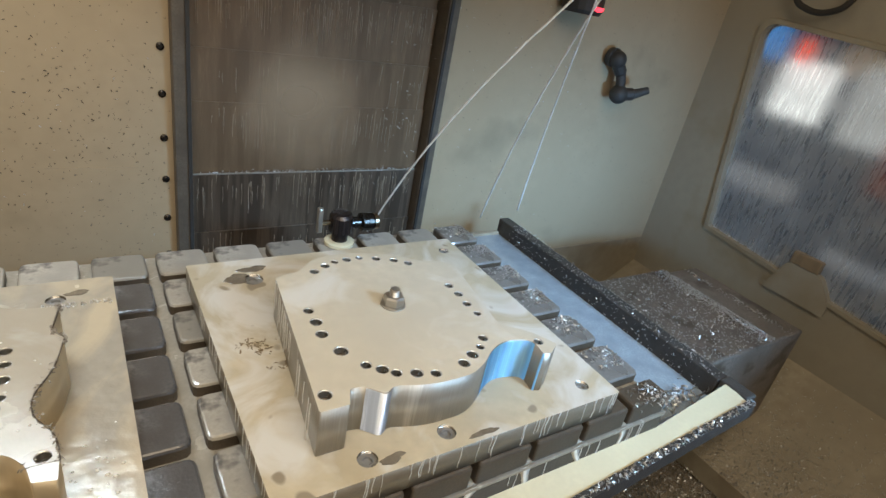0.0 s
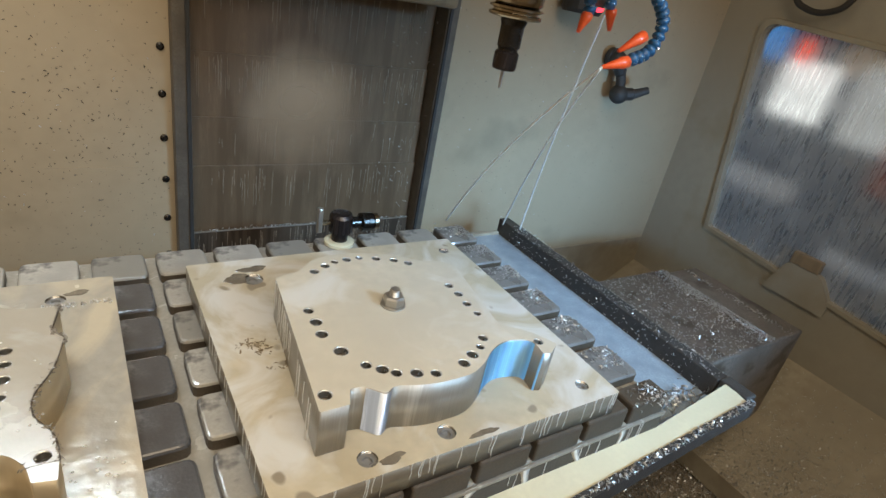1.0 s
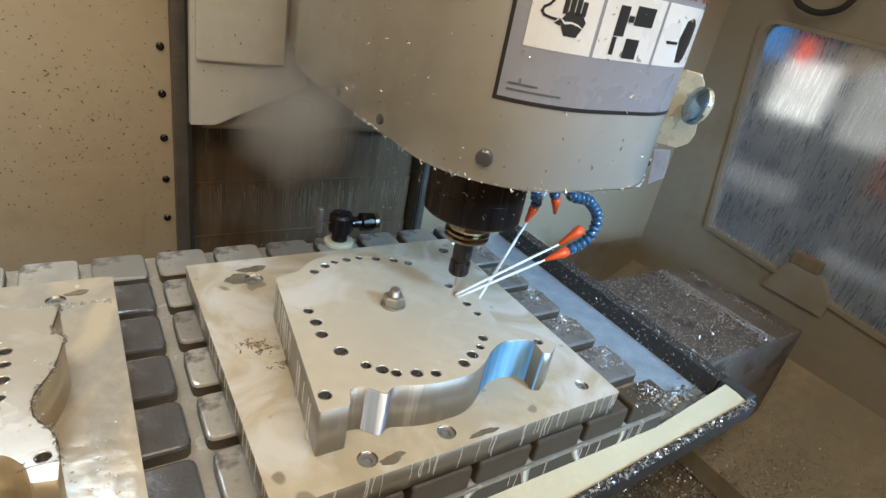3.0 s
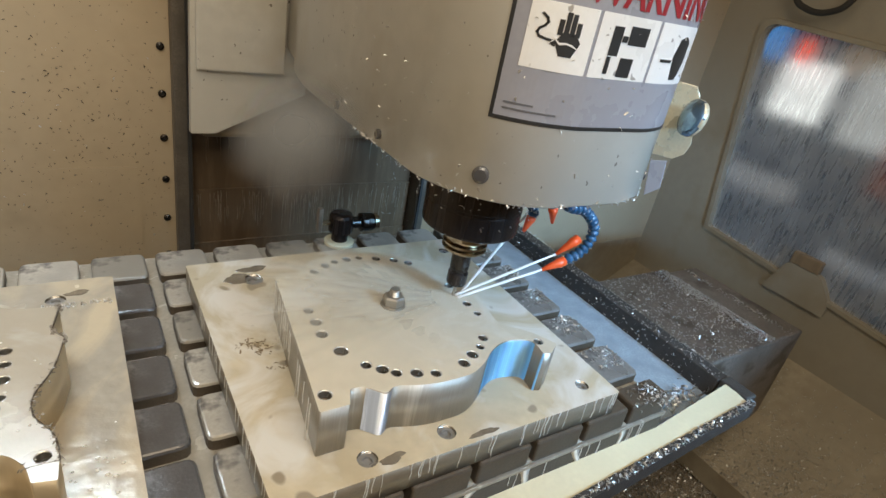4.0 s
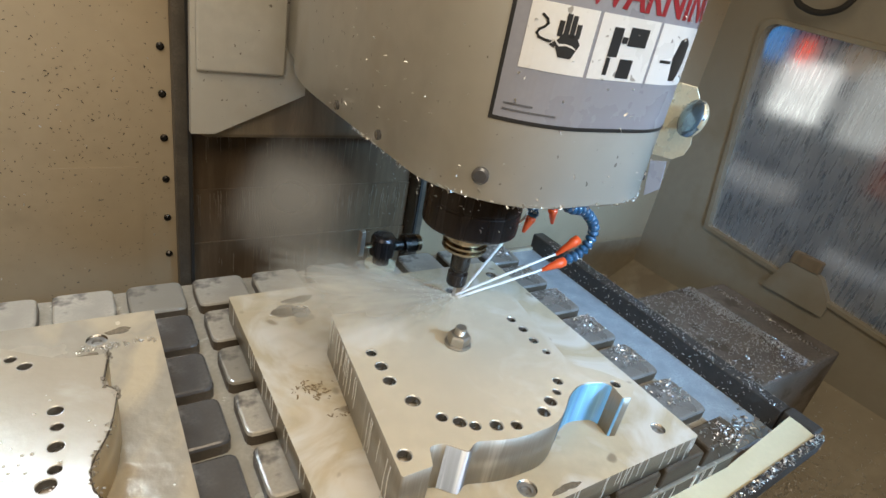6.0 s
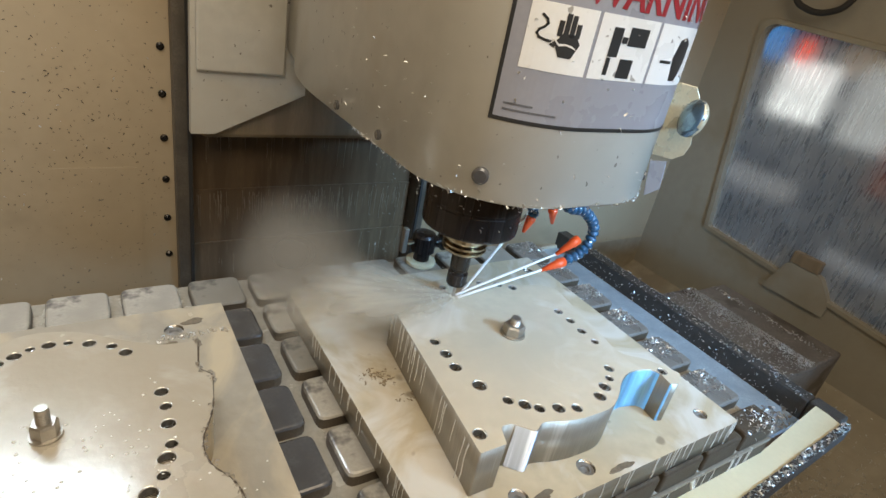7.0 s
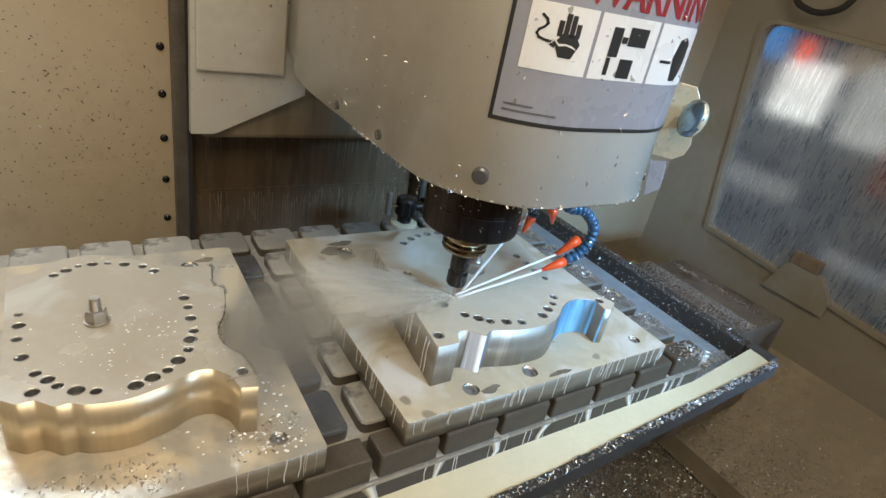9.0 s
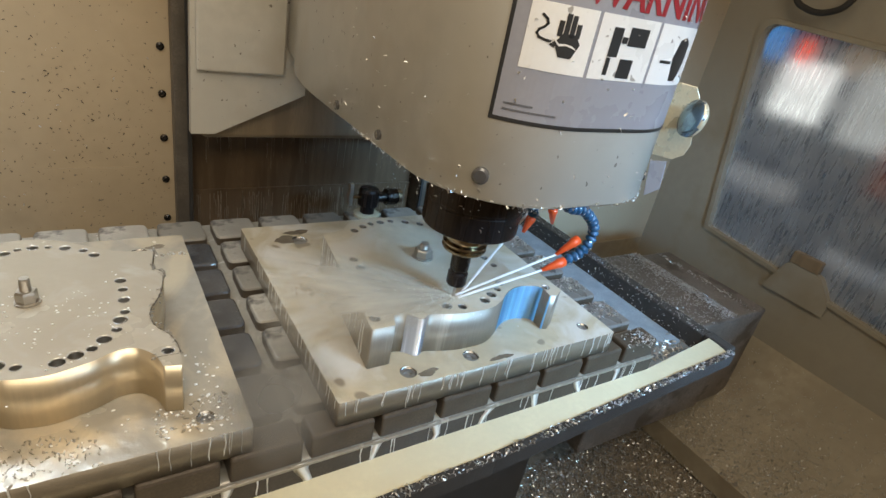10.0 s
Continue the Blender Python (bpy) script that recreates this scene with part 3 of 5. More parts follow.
# the other piece lies the other way up: its straight edge and tail towards the near plate
OUTLINE_TURNED = [(-96, 124, 5), (-68, 128, 10), (-52, 150, 20), (-22, 162, 40), (20, 154, 40), (60, 124, 40), (92, 104, 12), (134, 99, 2), (126, 52, 4), (138, 38, 5), (128, -15, 30), (110, -50, 20), (111, -80, 20),
                  (128, -104, 20), (132, -132, 10), (130, -161, 2), (112, -157, 2), (108, -136, 12), (92, -116, 16), (70, -116, 16), (50, -128, 16), (8, -140, 30), (-26, -133, 16), (-36, -126, 4), (-48, -128, 5), (-64, -112, 5), (-78, -114, 4), (-96, -98, 8), (-92, -40, 20)]
RING_TURNED = [(87, 27, 6), (88, 5, 5), (87, -19, 6), (86, -45, 5), (80, -60, 7), (75, -78, 5), (62, -93, 7), (50, -106, 5), (35, -113, 7), (19, -120, 7), (-15, -117, 5), (-31, -110, 7), (-46, -98, 5), (-54, -86, 6), (-64, -73, 5),
               (-76, -43, 6), (-81, -10, 5), (-80, 15, 6), (-81, 37, 4), (-48, 116, 5), (-35, 125, 6), (-22, 133, 4), (-6, 135, 6), (11, 134, 4), (30, 127, 6), (50, 116, 5), (62, 101, 6), (120, -132, 6), (-66, -101, 6)]


BORES = {}


def workpiece(cx, cy, label, side, stud, outline=OUTLINE, ring=RING, top=WET):
    w = thing("workpiece", label, "workpiece", "workpieces on the plates", at=(cx, cy, 0))
    out = [p / 1000 for p in filleted(outline, 5)]
    holes = [(x / 1000, y / 1000, r / 1000 * 1.14) for x, y, r in ring]
    part("billet_body", slab(out, holes, ZP + 0.0005, ZT), [top, side, HOLE], w, "wet billet plate drilled with a ring of holes")
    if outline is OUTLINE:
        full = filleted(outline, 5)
        # thin shells that carry the reflections painted into their colour
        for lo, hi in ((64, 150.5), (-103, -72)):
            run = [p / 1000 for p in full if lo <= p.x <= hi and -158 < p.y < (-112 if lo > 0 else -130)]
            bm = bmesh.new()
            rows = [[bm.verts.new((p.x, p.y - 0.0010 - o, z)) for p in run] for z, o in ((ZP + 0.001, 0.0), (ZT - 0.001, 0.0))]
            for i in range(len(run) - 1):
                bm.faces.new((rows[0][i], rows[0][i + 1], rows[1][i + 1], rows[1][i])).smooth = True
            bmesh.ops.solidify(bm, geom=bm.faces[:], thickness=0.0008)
            part("scallop_face", bm, SCALLOP if lo > 0 else SCALLOP_PALE, w, "scallop face with a bluish reflection in its colour")
    for x, y, rad in ring:
        rad = rad / 1000 * 1.1
        if rad not in BORES:
            bm = bmesh.new()
            rings = [[bm.verts.new((q * rad * math.cos(6.28318 * k / 20), q * rad * math.sin(6.28318 * k / 20), z)) for k in range(20)] for q, z in ((1.10, 0.0005), (1.04, 0.0008), (0.97, -0.0015), (0.97, -0.011), (0.75, -0.013), (0.2, -0.014))]
            for a, b in zip(rings, rings[1:]):
                for k in range(20):
                    fc = bm.faces.new((a[k], b[k], b[(k + 1) % 20], a[(k + 1) % 20]))
                    fc.smooth, fc.material_index = True, 1 if a in rings[:2] else 2 if a in rings[3:] else 0
            # a dark floor closes the bore: the shade inside it as colour
            bm.faces.new(rings[-1]).material_index = 2
            ob = part("bore", bm, [HOLE, BORE_RIM, PUDDLE_AND_BORE], w)
            BORES[rad] = ob.data
        else:
            ob = new("bore", BORES[rad])
            ob.parent = w
        ob.location = (x / 1000, y / 1000, ZT)
    TABLE_THINGS.append(w)
    n = thing("hold_down_nut", "wet zinc hold-down nut and washer on a stud", "nut", "hold-down nuts", at=(cx + (0.002 if outline is OUTLINE else -0.008), cy + 0.002, 0))
    sz = 1.0 if outline is OUTLINE else 0.75
    part("washer", lathe([(0.0175 * sz, ZT + 0.0005), (0.0175 * sz, ZT + 0.0025), (0.011 * sz, ZT + 0.003)], n=32), NUTM, n)
    bm = bmesh.new()
    rr = []
    for z, g in ((0.003, 1.0), (0.014, 1.0), (0.0165, 0.88)):
        rr.append([bm.verts.new((0.015 * sz * g * math.cos(k * 1.0472 + 0.3), 0.015 * sz * g * math.sin(k * 1.0472 + 0.3), ZT + z)) for k in range(6)])
    for a, b in zip(rr, rr[1:]):
        for i in range(6):
            bm.faces.new((a[i], a[(i + 1) % 6], b[(i + 1) % 6], b[i]))
    bm.faces.new(rr[-1])
    part("nut", bm, NUTM, n)
    prof = []
    for k in range(int(stud / 0.002)):
        prof += [(0.0078 * sz, ZT + 0.0165 + k * 0.002), (0.0070 * sz, ZT + 0.0175 + k * 0.002)]
    prof += [(0.0066 * sz, ZT + 0.0185 + stud)]
    part("stud", lathe(prof, n=16), NUTM, n)
    TABLE_THINGS.append(n)
    return w


PX, PY = 0.306, 0.508
workpiece(PX, PY, "machined billet plate with a ring of bored holes", ALLOY, 0.008)
LX, LY = PX - 0.515, PY + 0.006
workpiece(LX, LY, "machined billet plate wet with coolant and chips", WARM_SHEEN_CUT, 0.014, OUTLINE_TURNED, RING_TURNED, WET_RIPPLED)


def manifold():
    v = thing("coolant_fitting", "black coolant valve fitting with a pale collar", "pipe fitting", at=(0.385, 0.878, 0))
    part("collar", lathe([(0.028, ZB), (0.030, ZB + 0.002), (0.030, ZB + 0.008), (0.024, ZB + 0.010)], n=28), MILK, v, "pale plastic collar")
    part("body", lathe([(0.016, ZB + 0.010), (0.016, ZB + 0.028), (0.024, ZB + 0.030), (0.024, ZB + 0.062), (0.020, ZB + 0.068), (0.012, ZB + 0.070)], n=24), DARK, v, "black valve body")
    q = Matrix.Rotation(radians(90), 4, "Y")
    outlet = part("outlet", lathe([(0.012, 0.02), (0.012, 0.04), (0.019, 0.042), (0.019, 0.066), (0.014, 0.068)], (0, 0, ZB + 0.045), 20, turn=q), HOLDER, v)
    part("end_cap", lathe([(0.017, 0.069), (0.017, 0.078), (0.010, 0.079)], (0, 0, ZB + 0.045), 20, turn=q), BRASSY, outlet, "brass end cap")
    q = Matrix.Rotation(radians(-90), 4, "Y")
    part("stem", lathe([(0.005, 0.02), (0.005, 0.042)], (0, 0, ZB + 0.050), 12, turn=q), BRASSY, v)
    part("handle", box((-0.050, -0.006, ZB + 0.030), (-0.040, 0.006, ZB + 0.082), 0.002), NUTM, v, "steel lever handle")
    TABLE_THINGS.append(v)


manifold()



def drips(name, spots, parent, skin=None):
    """Milky runs down upright faces, joined; spots: (x, y, top, length, width, along x?)."""
    bm = bmesh.new()
    for x, y, top, length, w, along in spots:
        u = Vector((1, 0, 0)) if along else Vector((0, 1, 0))
        o = Vector((0, -0.0007, 0)) if along else Vector((-0.0007, 0, 0))
        prev = None
        for k in range(6):
            f = k / 5
            half = w * (1.0 - 0.75 * f ** 0.6 + (0.25 if k == 4 else 0)) / 2
            c = Vector((x, y, top - length * f)) + u * w * 0.28 * math.sin(f * (3 + 5 * abs(math.sin(x * 977 + y * 313))) + x * 300 + y * 500)
            cur = [bm.verts.new(c - u * half), bm.verts.new(c + u * half), bm.verts.new(c + o * (1.0 + 0.5 * f))]
            if prev:
                for i in range(3):
                    bm.faces.new((prev[i], prev[(i + 1) % 3], cur[(i + 1) % 3], cur[i]))
            prev = cur
    bmesh.ops.recalc_face_normals(bm, faces=bm.faces[:])
    ob = part(name, bm, skin or MILKDRIP, parent, "milky coolant running down", True)
    ob["kind"] = "stuff"


MILKDRIP = material("running_coolant", (0.80, 0.80, 0.77), 0.15, 0.0, spread=0.05, scale=30.0, bump=0.02, coat=0.5)
r = random.Random(31)
table, plate_r, plate_l = TABLE_THINGS[0], TABLE_THINGS[1], TABLE_THINGS[2]
drips("coolant_run", [(r.uniform(0.09, 0.578), 0.3028, ZP, r.uniform(0.02, 0.039), r.uniform(0.001, 0.0045), True) for _ in range(36)]
      + [(0.0858, r.uniform(0.31, 0.78), ZP, r.uniform(0.015, 0.036), r.uniform(0.001, 0.004), False) for _ in range(26)], plate_r)
drips("coolant_run", [(r.uniform(-0.49, -0.02), 0.3028, ZP, r.uniform(0.02, 0.039), r.uniform(0.001, 0.004), True) for _ in range(30)], plate_l)
drips("coolant_run", [(RIGHT_EDGE - PITCH * k + GAP / 2 + r.uniform(-0.004, 0.004), 0.2952, ZS, r.uniform(0.05, 0.08), r.uniform(0.016, 0.026), True) for k in range(1, 14)]
      + [(r.uniform(-0.6, 0.70), 0.2952, ZS - 0.004, r.uniform(0.02, 0.06), r.uniform(0.001, 0.004), True) for _ in range(46)], table)
part("slab_edge", box((-1.15, 0.2935, ZS - 0.006), (0.716, 0.2985, ZS - 0.001), 0.001), ALLOY, table, "bright thin slab edge")

r = random.Random(53)
chips("chip_litter", lambda g: (g.uniform(-0.11, -0.02), 0.712 + g.gauss(0, 0.003), ZP), 70, 0.0035, r, "line of chips on the plate", plate_l)
chips("chip_litter", lambda g: (-0.07 + 0.035 * math.cos(g.uniform(0, 6.28)) + g.gauss(0, 0.004), 0.345 + 0.02 * math.sin(g.uniform(0, 6.28)) + g.gauss(0, 0.004), ZP), 120, 0.0032, r, "curl of chips on the plate", plate_l)
# bright chips here also stand in for glints off the wet plate
chips("chip_litter", lambda g: (g.uniform(-0.42, -0.16), g.uniform(0.305, 0.36), ZP), 420, 0.003, r, "loose wet chips, some standing in for glints", plate_l)
chips("chip_litter", lambda g: (g.gauss(0.235, 0.02), g.gauss(0.62, 0.04) - 0.12, ZP), 40, 0.005, r, "few chips on the plate", plate_r)

swarf = chips("chip_litter", lambda g: (lambda c: (c[0] + g.gauss(0, 0.009), c[1] + g.gauss(0, 0.006), ZP))(g.choice([(0.14, 0.547), (0.16, 0.508), (0.127, 0.562), (0.207, 0.592)])), 110, 0.0042, r, "dull wet swarf on the plate", plate_r)
swarf.data.materials[0] = COVER
# sparkle of the wet far plate, modelled as tiny white drops
g = random.Random(91)
bm = bmesh.new()
for _ in range(80):
    m = Matrix.Translation((-0.03 - abs(g.gauss(0, 0.06)), 0.31 + abs(g.gauss(0, 0.07)), ZP + 0.0003)) @ Matrix.Diagonal((1, g.uniform(0.5, 1.0), 0.35, 1))
    bmesh.ops.create_icosphere(bm, subdivisions=1, radius=g.uniform(0.0008, 0.0028), matrix=m)
part("glint_drops", bm, JET, plate_l, "white drops standing in for wet glints", True)["kind"] = "stuff"


def puddle(x, y, rx, ry, seed, parent):
    g = random.Random(seed)
    ph = [g.uniform(0, 6.28) for _ in range(3)]
    bm = bmesh.new()
    rings = []
    for q, z in ((1.0, 0.0004), (0.93, 0.0011)):
        ring = []
        for k in range(28):
            a = 6.28318 * k / 28
            w = q * (1 + 0.22 * math.sin(2 * a + ph[0]) + 0.14 * math.sin(3 * a + ph[1]) + 0.08 * math.sin(7 * a + ph[2]))
            ring.append(bm.verts.new((x + rx * w * math.cos(a), y + ry * w * math.sin(a), ZP + z)))
        rings.append(ring)
    for k in range(28):
        bm.faces.new((rings[0][k], rings[0][(k + 1) % 28], rings[1][(k + 1) % 28], rings[1][k]))
    bm.faces.new(rings[1])
    part("oil_puddle", bm, PUDDLE_AND_BORE, parent, "dark oily puddle")


for i, (x, y, rx, ry) in enumerate(((0.150, 0.728, 0.020, 0.013), (0.180, 0.752, 0.020, 0.010), (0.222, 0.318, 0.016, 0.006), (0.345, 0.312, 0.018, 0.005))):
    puddle(x, y, rx, ry, i, plate_r)
for i, (x, y, rx, ry) in enumerate(((-0.06, 0.742, 0.015, 0.006), (-0.095, 0.70, 0.010, 0.005))):
    puddle(x, y, rx, ry, 20 + i, plate_l)
g = random.Random(71)
runs = []
for _ in range(22):
    f = g.random()
    runs.append((-0.1302 - 0.036 * f - 0.0006, 0.105 - 0.25 * f, ZT, g.uniform(0.02, 0.062), g.uniform(0.001, 0.003), False))
drips("coolant_run", runs, TABLE_THINGS[3])
left_piece = TABLE_THINGS[5]
# white drops that stand in for glints on the far workpiece
bm = bmesh.new()
for _ in range(90):
    m = Matrix.Translation((g.gauss(0.02, 0.05), g.gauss(-0.05, 0.045), ZT + 0.0003)) @ Matrix.Diagonal((1, g.uniform(0.6, 1.0), 0.35, 1))
    bmesh.ops.create_icosphere(bm, subdivisions=1, radius=g.uniform(0.0006, 0.0019), matrix=m)
part("glint_drops", bm, JET, left_piece, "white drops standing in for wet glints", True)["kind"] = "stuff"
edge = [p / 1000 for p in filleted(OUTLINE_TURNED, 9) if p.x > 108 and p.y > -140]
edge_line = list(edge)
edge += [p for p in edge if p.y > 0.03] * 2
burr = [(p.x, p.y, ZT - 0.0006) for p in edge_line]
part("edge_burr", tube(burr, [0.0006 + 0.0006 * abs(math.sin(i * 2.3)) for i in range(len(burr))], 6), BLOCK_SIDE, left_piece, "dark ragged burr along the edge", True)
ragged = chips("edge_burr", lambda g: (lambda p: (p.x + g.gauss(0, 0.0015), p.y + g.gauss(0, 0.004), ZT - abs(g.gauss(0, 0.003))))(g.choice(edge)), 420, 0.0028, r, "ragged burr of chips on the edge", left_piece)
ragged.data.materials[0] = STRIP

# ---- saddle and its way cover, which slide in y ----


def way_cover():
    s = thing("machine_saddle", "dark iron saddle under the table", "machine saddle")
    part("saddle_body", box((-0.6, 0.46, -1.15), (0.80, 1.0, -0.665), 0.006), SIDE, s)
    part("wiper_plate", box((0.80, 0.48, -0.98), (0.812, 0.94, -0.69), 0.002), STRIP, s, "dull steel wiper plate")
    SADDLE_THINGS.append(s)
    w = thing("way_cover", "brown stained telescopic way cover covered with chips", "way cover")
    for x0, x1, z1, y0, y1 in ((0.985, 1.50, -0.680, 0.462, 0.850), (1.502, 1.665, -0.690, 0.470, 0.842)):
        bm = box((x0, y0, -1.02), (x1, y1, z1), 0.006)
        part("cover_section", bm, WAY, w)
    r = random.Random(5)

    def heap(g):
        if g.random() < 0.45:
            return (1.475 - abs(g.gauss(0, 0.03)) + 0.02, g.uniform(0.465, 0.845), -0.68)
        return (g.uniform(0.99, 1.5), g.uniform(0.465, 0.845), -0.68)
    chips("chip_litter", heap, 3400, 0.0042, r, "bright chips strewn over the cover", w)
    chips("chip_litter", lambda g: (1.60 + g.gauss(0, 0.008), g.uniform(0.475, 0.838), -0.69), 130, 0.006, r, "line of chips on the cover's edge", w)
    SADDLE_THINGS.append(w)


way_cover()

# ---- the spindle head, which slides in z ----
AX, AY = 0.407, 0.508
HX0, HX1, HY0, HZ = 0.251, 0.567, 0.321, -0.154
HEAD_TOP = 0.55
HEAD_THINGS = []
HR = 0.1215
LEVEL, DRAWN = 0.0435, 0.9   # markings on the shroud are laid out about this height, at nine tenths


def head_path():
    """Plan outline of the head shroud from the rear left corner round the front to the rear right."""
    pts = []
    for i in range(int((1.16 - HY0 - HR) / 0.02) + 1):
        y = 1.16 - 0.02 * i
        # the side draws in towards the column
        pts.append(Vector((HX0 + 0.049 * (max(0.0, min(y, 0.958) - 0.715) / 0.243) ** 2 + 0.2 * max(0.0, y - 0.958), y)))
    for k in range(25):
        a = radians(180 + 90 * k / 24)
        pts.append(Vector((HX0 + HR + HR * math.cos(a), HY0 + HR + HR * math.sin(a))))
    for k in range(25):
        a = radians(270 + 90 * k / 24)
        pts.append(Vector((HX1 - HR + HR * math.cos(a), HY0 + HR + HR * math.sin(a))))
    rounded = len(pts) - 26
    pts += [Vector((HX1, HY0 + HR + 0.02 * i)) for i in range(1, int((1.16 - HY0 - HR) / 0.02) + 1)]
    return pts, rounded


PATH, ROUNDED = head_path()
LENS = [0.0]
for a, b in zip(PATH, PATH[1:]):
    LENS.append(LENS[-1] + (b - a).length)
S_FRONT = LENS[ROUNDED] + 0.0275


def on_head(s, z, out=0.0):
    """A point on the shroud: s metres round from the middle of its front (to the right), at height z, out metres proud."""
    z = LEVEL + DRAWN * (z - LEVEL)
    s = min(max(s * DRAWN + S_FRONT, 0.0), LENS[-1] - 1e-6)
    i = next(k for k in range(len(LENS) - 1) if LENS[k + 1] >= s)
    d = (PATH[i + 1] - PATH[i])
    p = PATH[i] + d * ((s - LENS[i]) / max(d.length, 1e-9))
    n = Vector((d.y, -d.x)).normalized()
    side = out if n.dot(p - Vector((0.41, 0.8))) > 0 else -out
    return Vector((p.x + n.x * side, p.y + n.y * side, z))


def decal(name, poly, out, mat, parent, label=""):
    """A thin patch that follows the shroud; poly: (s, z) corners in order. Long spans are cut into strips."""
    bm = bmesh.new()
    s0, s1 = min(p[0] for p in poly), max(p[0] for p in poly)
    n = max(4, int((s1 - s0) / 0.006))
    cuts = [s0 + (s1 - s0) * k / n for k in range(n + 1)]

    def span(s):
        zs = []
        for (a, za), (b, zb) in zip(poly, poly[1:] + poly[:1]):
            if a != b and min(a, b) - 1e-9 <= s <= max(a, b) + 1e-9:
                zs.append(za + (zb - za) * (s - a) / (b - a))
        if len(zs) < 2:
            zs = [p[1] for p in poly if abs(p[0] - s) < 1e-6] or zs * 2
        return min(zs), max(zs)
    prev = None
    for s in cuts:
        lo, hi = span(min(max(s, s0 + 1e-7), s1 - 1e-7))
        cur = [bm.verts.new(on_head(s, z, o)) for z, o in ((lo, out), (hi, out), (hi, 0.0), (lo, 0.0))]
        if prev:
            for i in range(4):
                j = (i + 1) % 4
                bm.faces.new((prev[i], prev[j], cur[j], cur[i]))
        prev = cur
    bmesh.ops.recalc_face_normals(bm, faces=bm.faces[:])
    return part(name, bm, mat, parent, label)


def rect(s0, z0, s1, z1):
    return [(s0, z0), (s1, z0), (s1, z1), (s0, z1)]


def spindle_head():
    h = thing("spindle_head", "pale painted spindle head shroud spattered with chips", "spindle head")
    bm = bmesh.new()
    rings = []
    for z, g in ((HZ, -0.003), (HZ + 0.003, 0.0), (HEAD_TOP, 0.0)):
        rings.append([bm.verts.new((p.x - (g and (p.x - 0.447) * 0.02), p.y + (0.003 if g else 0), z)) for p in PATH])
    for a, b in zip(rings, rings[1:]):
        for i in range(len(a) - 1):
            bm.faces.new((a[i], a[i + 1], b[i + 1], b[i])).smooth = True
        bm.faces.new((a[-1], a[0], b[0], b[-1]))
    bm.faces.new(rings[0][::-1])
    bm.faces.new(rings[-1])
    bmesh.ops.recalc_face_normals(bm, faces=bm.faces[:])
    part("shroud", bm, HEAD_PAINT, h)
    # spindle nose
    part("spindle_nose", lathe([(0.030, -0.2625), (0.0645, -0.262), (0.0665, -0.2605), (0.067, -0.258), (0.067, -0.228), (0.0662, -0.227), (0.0662, -0.2235), (0.067, -0.2225), (0.067, HZ + 0.001)], (AX, AY, 0), 64), DARK, h, "glossy black spindle nose ring")
    part("nose_face", lathe([(0.026, -0.2875), (0.0290, -0.286), (0.0300, -0.283), (0.0300, -0.2632)], (AX, AY, 0), 40), BRASSY, h)
    # black valve block under the shroud, with plugs and brass unions
    part("valve_block", box((0.475, 0.500, HZ - 0.020), (0.625, 0.640, HZ - 0.001), 0.004), RUBBER, h, "black valve block under the shroud")
    part("valve_block", box((0.627, 0.575, HZ - 0.014), (0.715, 0.640, HZ - 0.001), 0.003), RUBBER, h, "black valve block under the shroud")
    for x, y, skin, label in ((0.508, 0.496, ORANGE, "red valve plug"), (0.540, 0.496, ORANGE, "red valve plug"), (0.498, 0.505, LABEL_WHITE, "white valve plug"), (0.528, 0.505, LABEL_WHITE, "white valve plug"), (0.566, 0.500, LABEL_WHITE, "white valve plug")):
        low = 0.026 if skin is ORANGE else 0.020
        part("valve_plug", lathe([(0.004, HZ - low - 0.006), (0.0065, HZ - low - 0.002), (0.0065, HZ - low + 0.005), (0.003, HZ - low + 0.007), (0.003, HZ - 0.001)], (x, y, 0), 16), skin, h, label, True)
    union = Matrix.Rotation(radians(90), 4, "Y")
    part("brass_union", lathe([(0.005, 0.0), (0.008, 0.002), (0.008, 0.020), (0.006, 0.022), (0.006, 0.034), (0.009, 0.036), (0.009, 0.056), (0.005, 0.058)], (0.585, 0.470, HZ - 0.010), 6, turn=union), BRASSY, h, "brass pipe union")
    # shroud screws
    for s, z in ((-0.136, -0.146), (-0.315, -0.158), (-0.455, -0.160), (0.16, -0.155)):
        p, o = on_head(s, z), on_head(s, z, 0.006)
        g = 1.0 if s == -0.136 else 0.7
        bm = tube([p, p + (o - p) * 0.8 * g, p + (o - p) * g], [0.0085 * g, 0.0085 * g, 0.006 * g], 16)
        part("shroud_screw", bm, BLOCK_DARK, h, "dark steel button-head screw")
    # warning label
    L0, L1, LB = -0.138, 0.15, -0.080
    film = decal("label_film", rect(L0, LB, L1, 0.16), 0.0006, LABEL_GREY, h, "grey warning label")
    decal("label_border", rect(L0 - 0.003, LB - 0.004, L1, LB), 0.001, INK, film)
    decal("label_border", rect(L0 - 0.004, LB - 0.004, L0, 0.16), 0.001, INK, film)
    for a, b in ((-0.124, -0.056), (-0.052, 0.032), (0.036, 0.125)):
        decal("pictogram_panel", rect(a, -0.029, b, 0.033), 0.0011, LABEL_WHITE, film, "white pictogram panel")
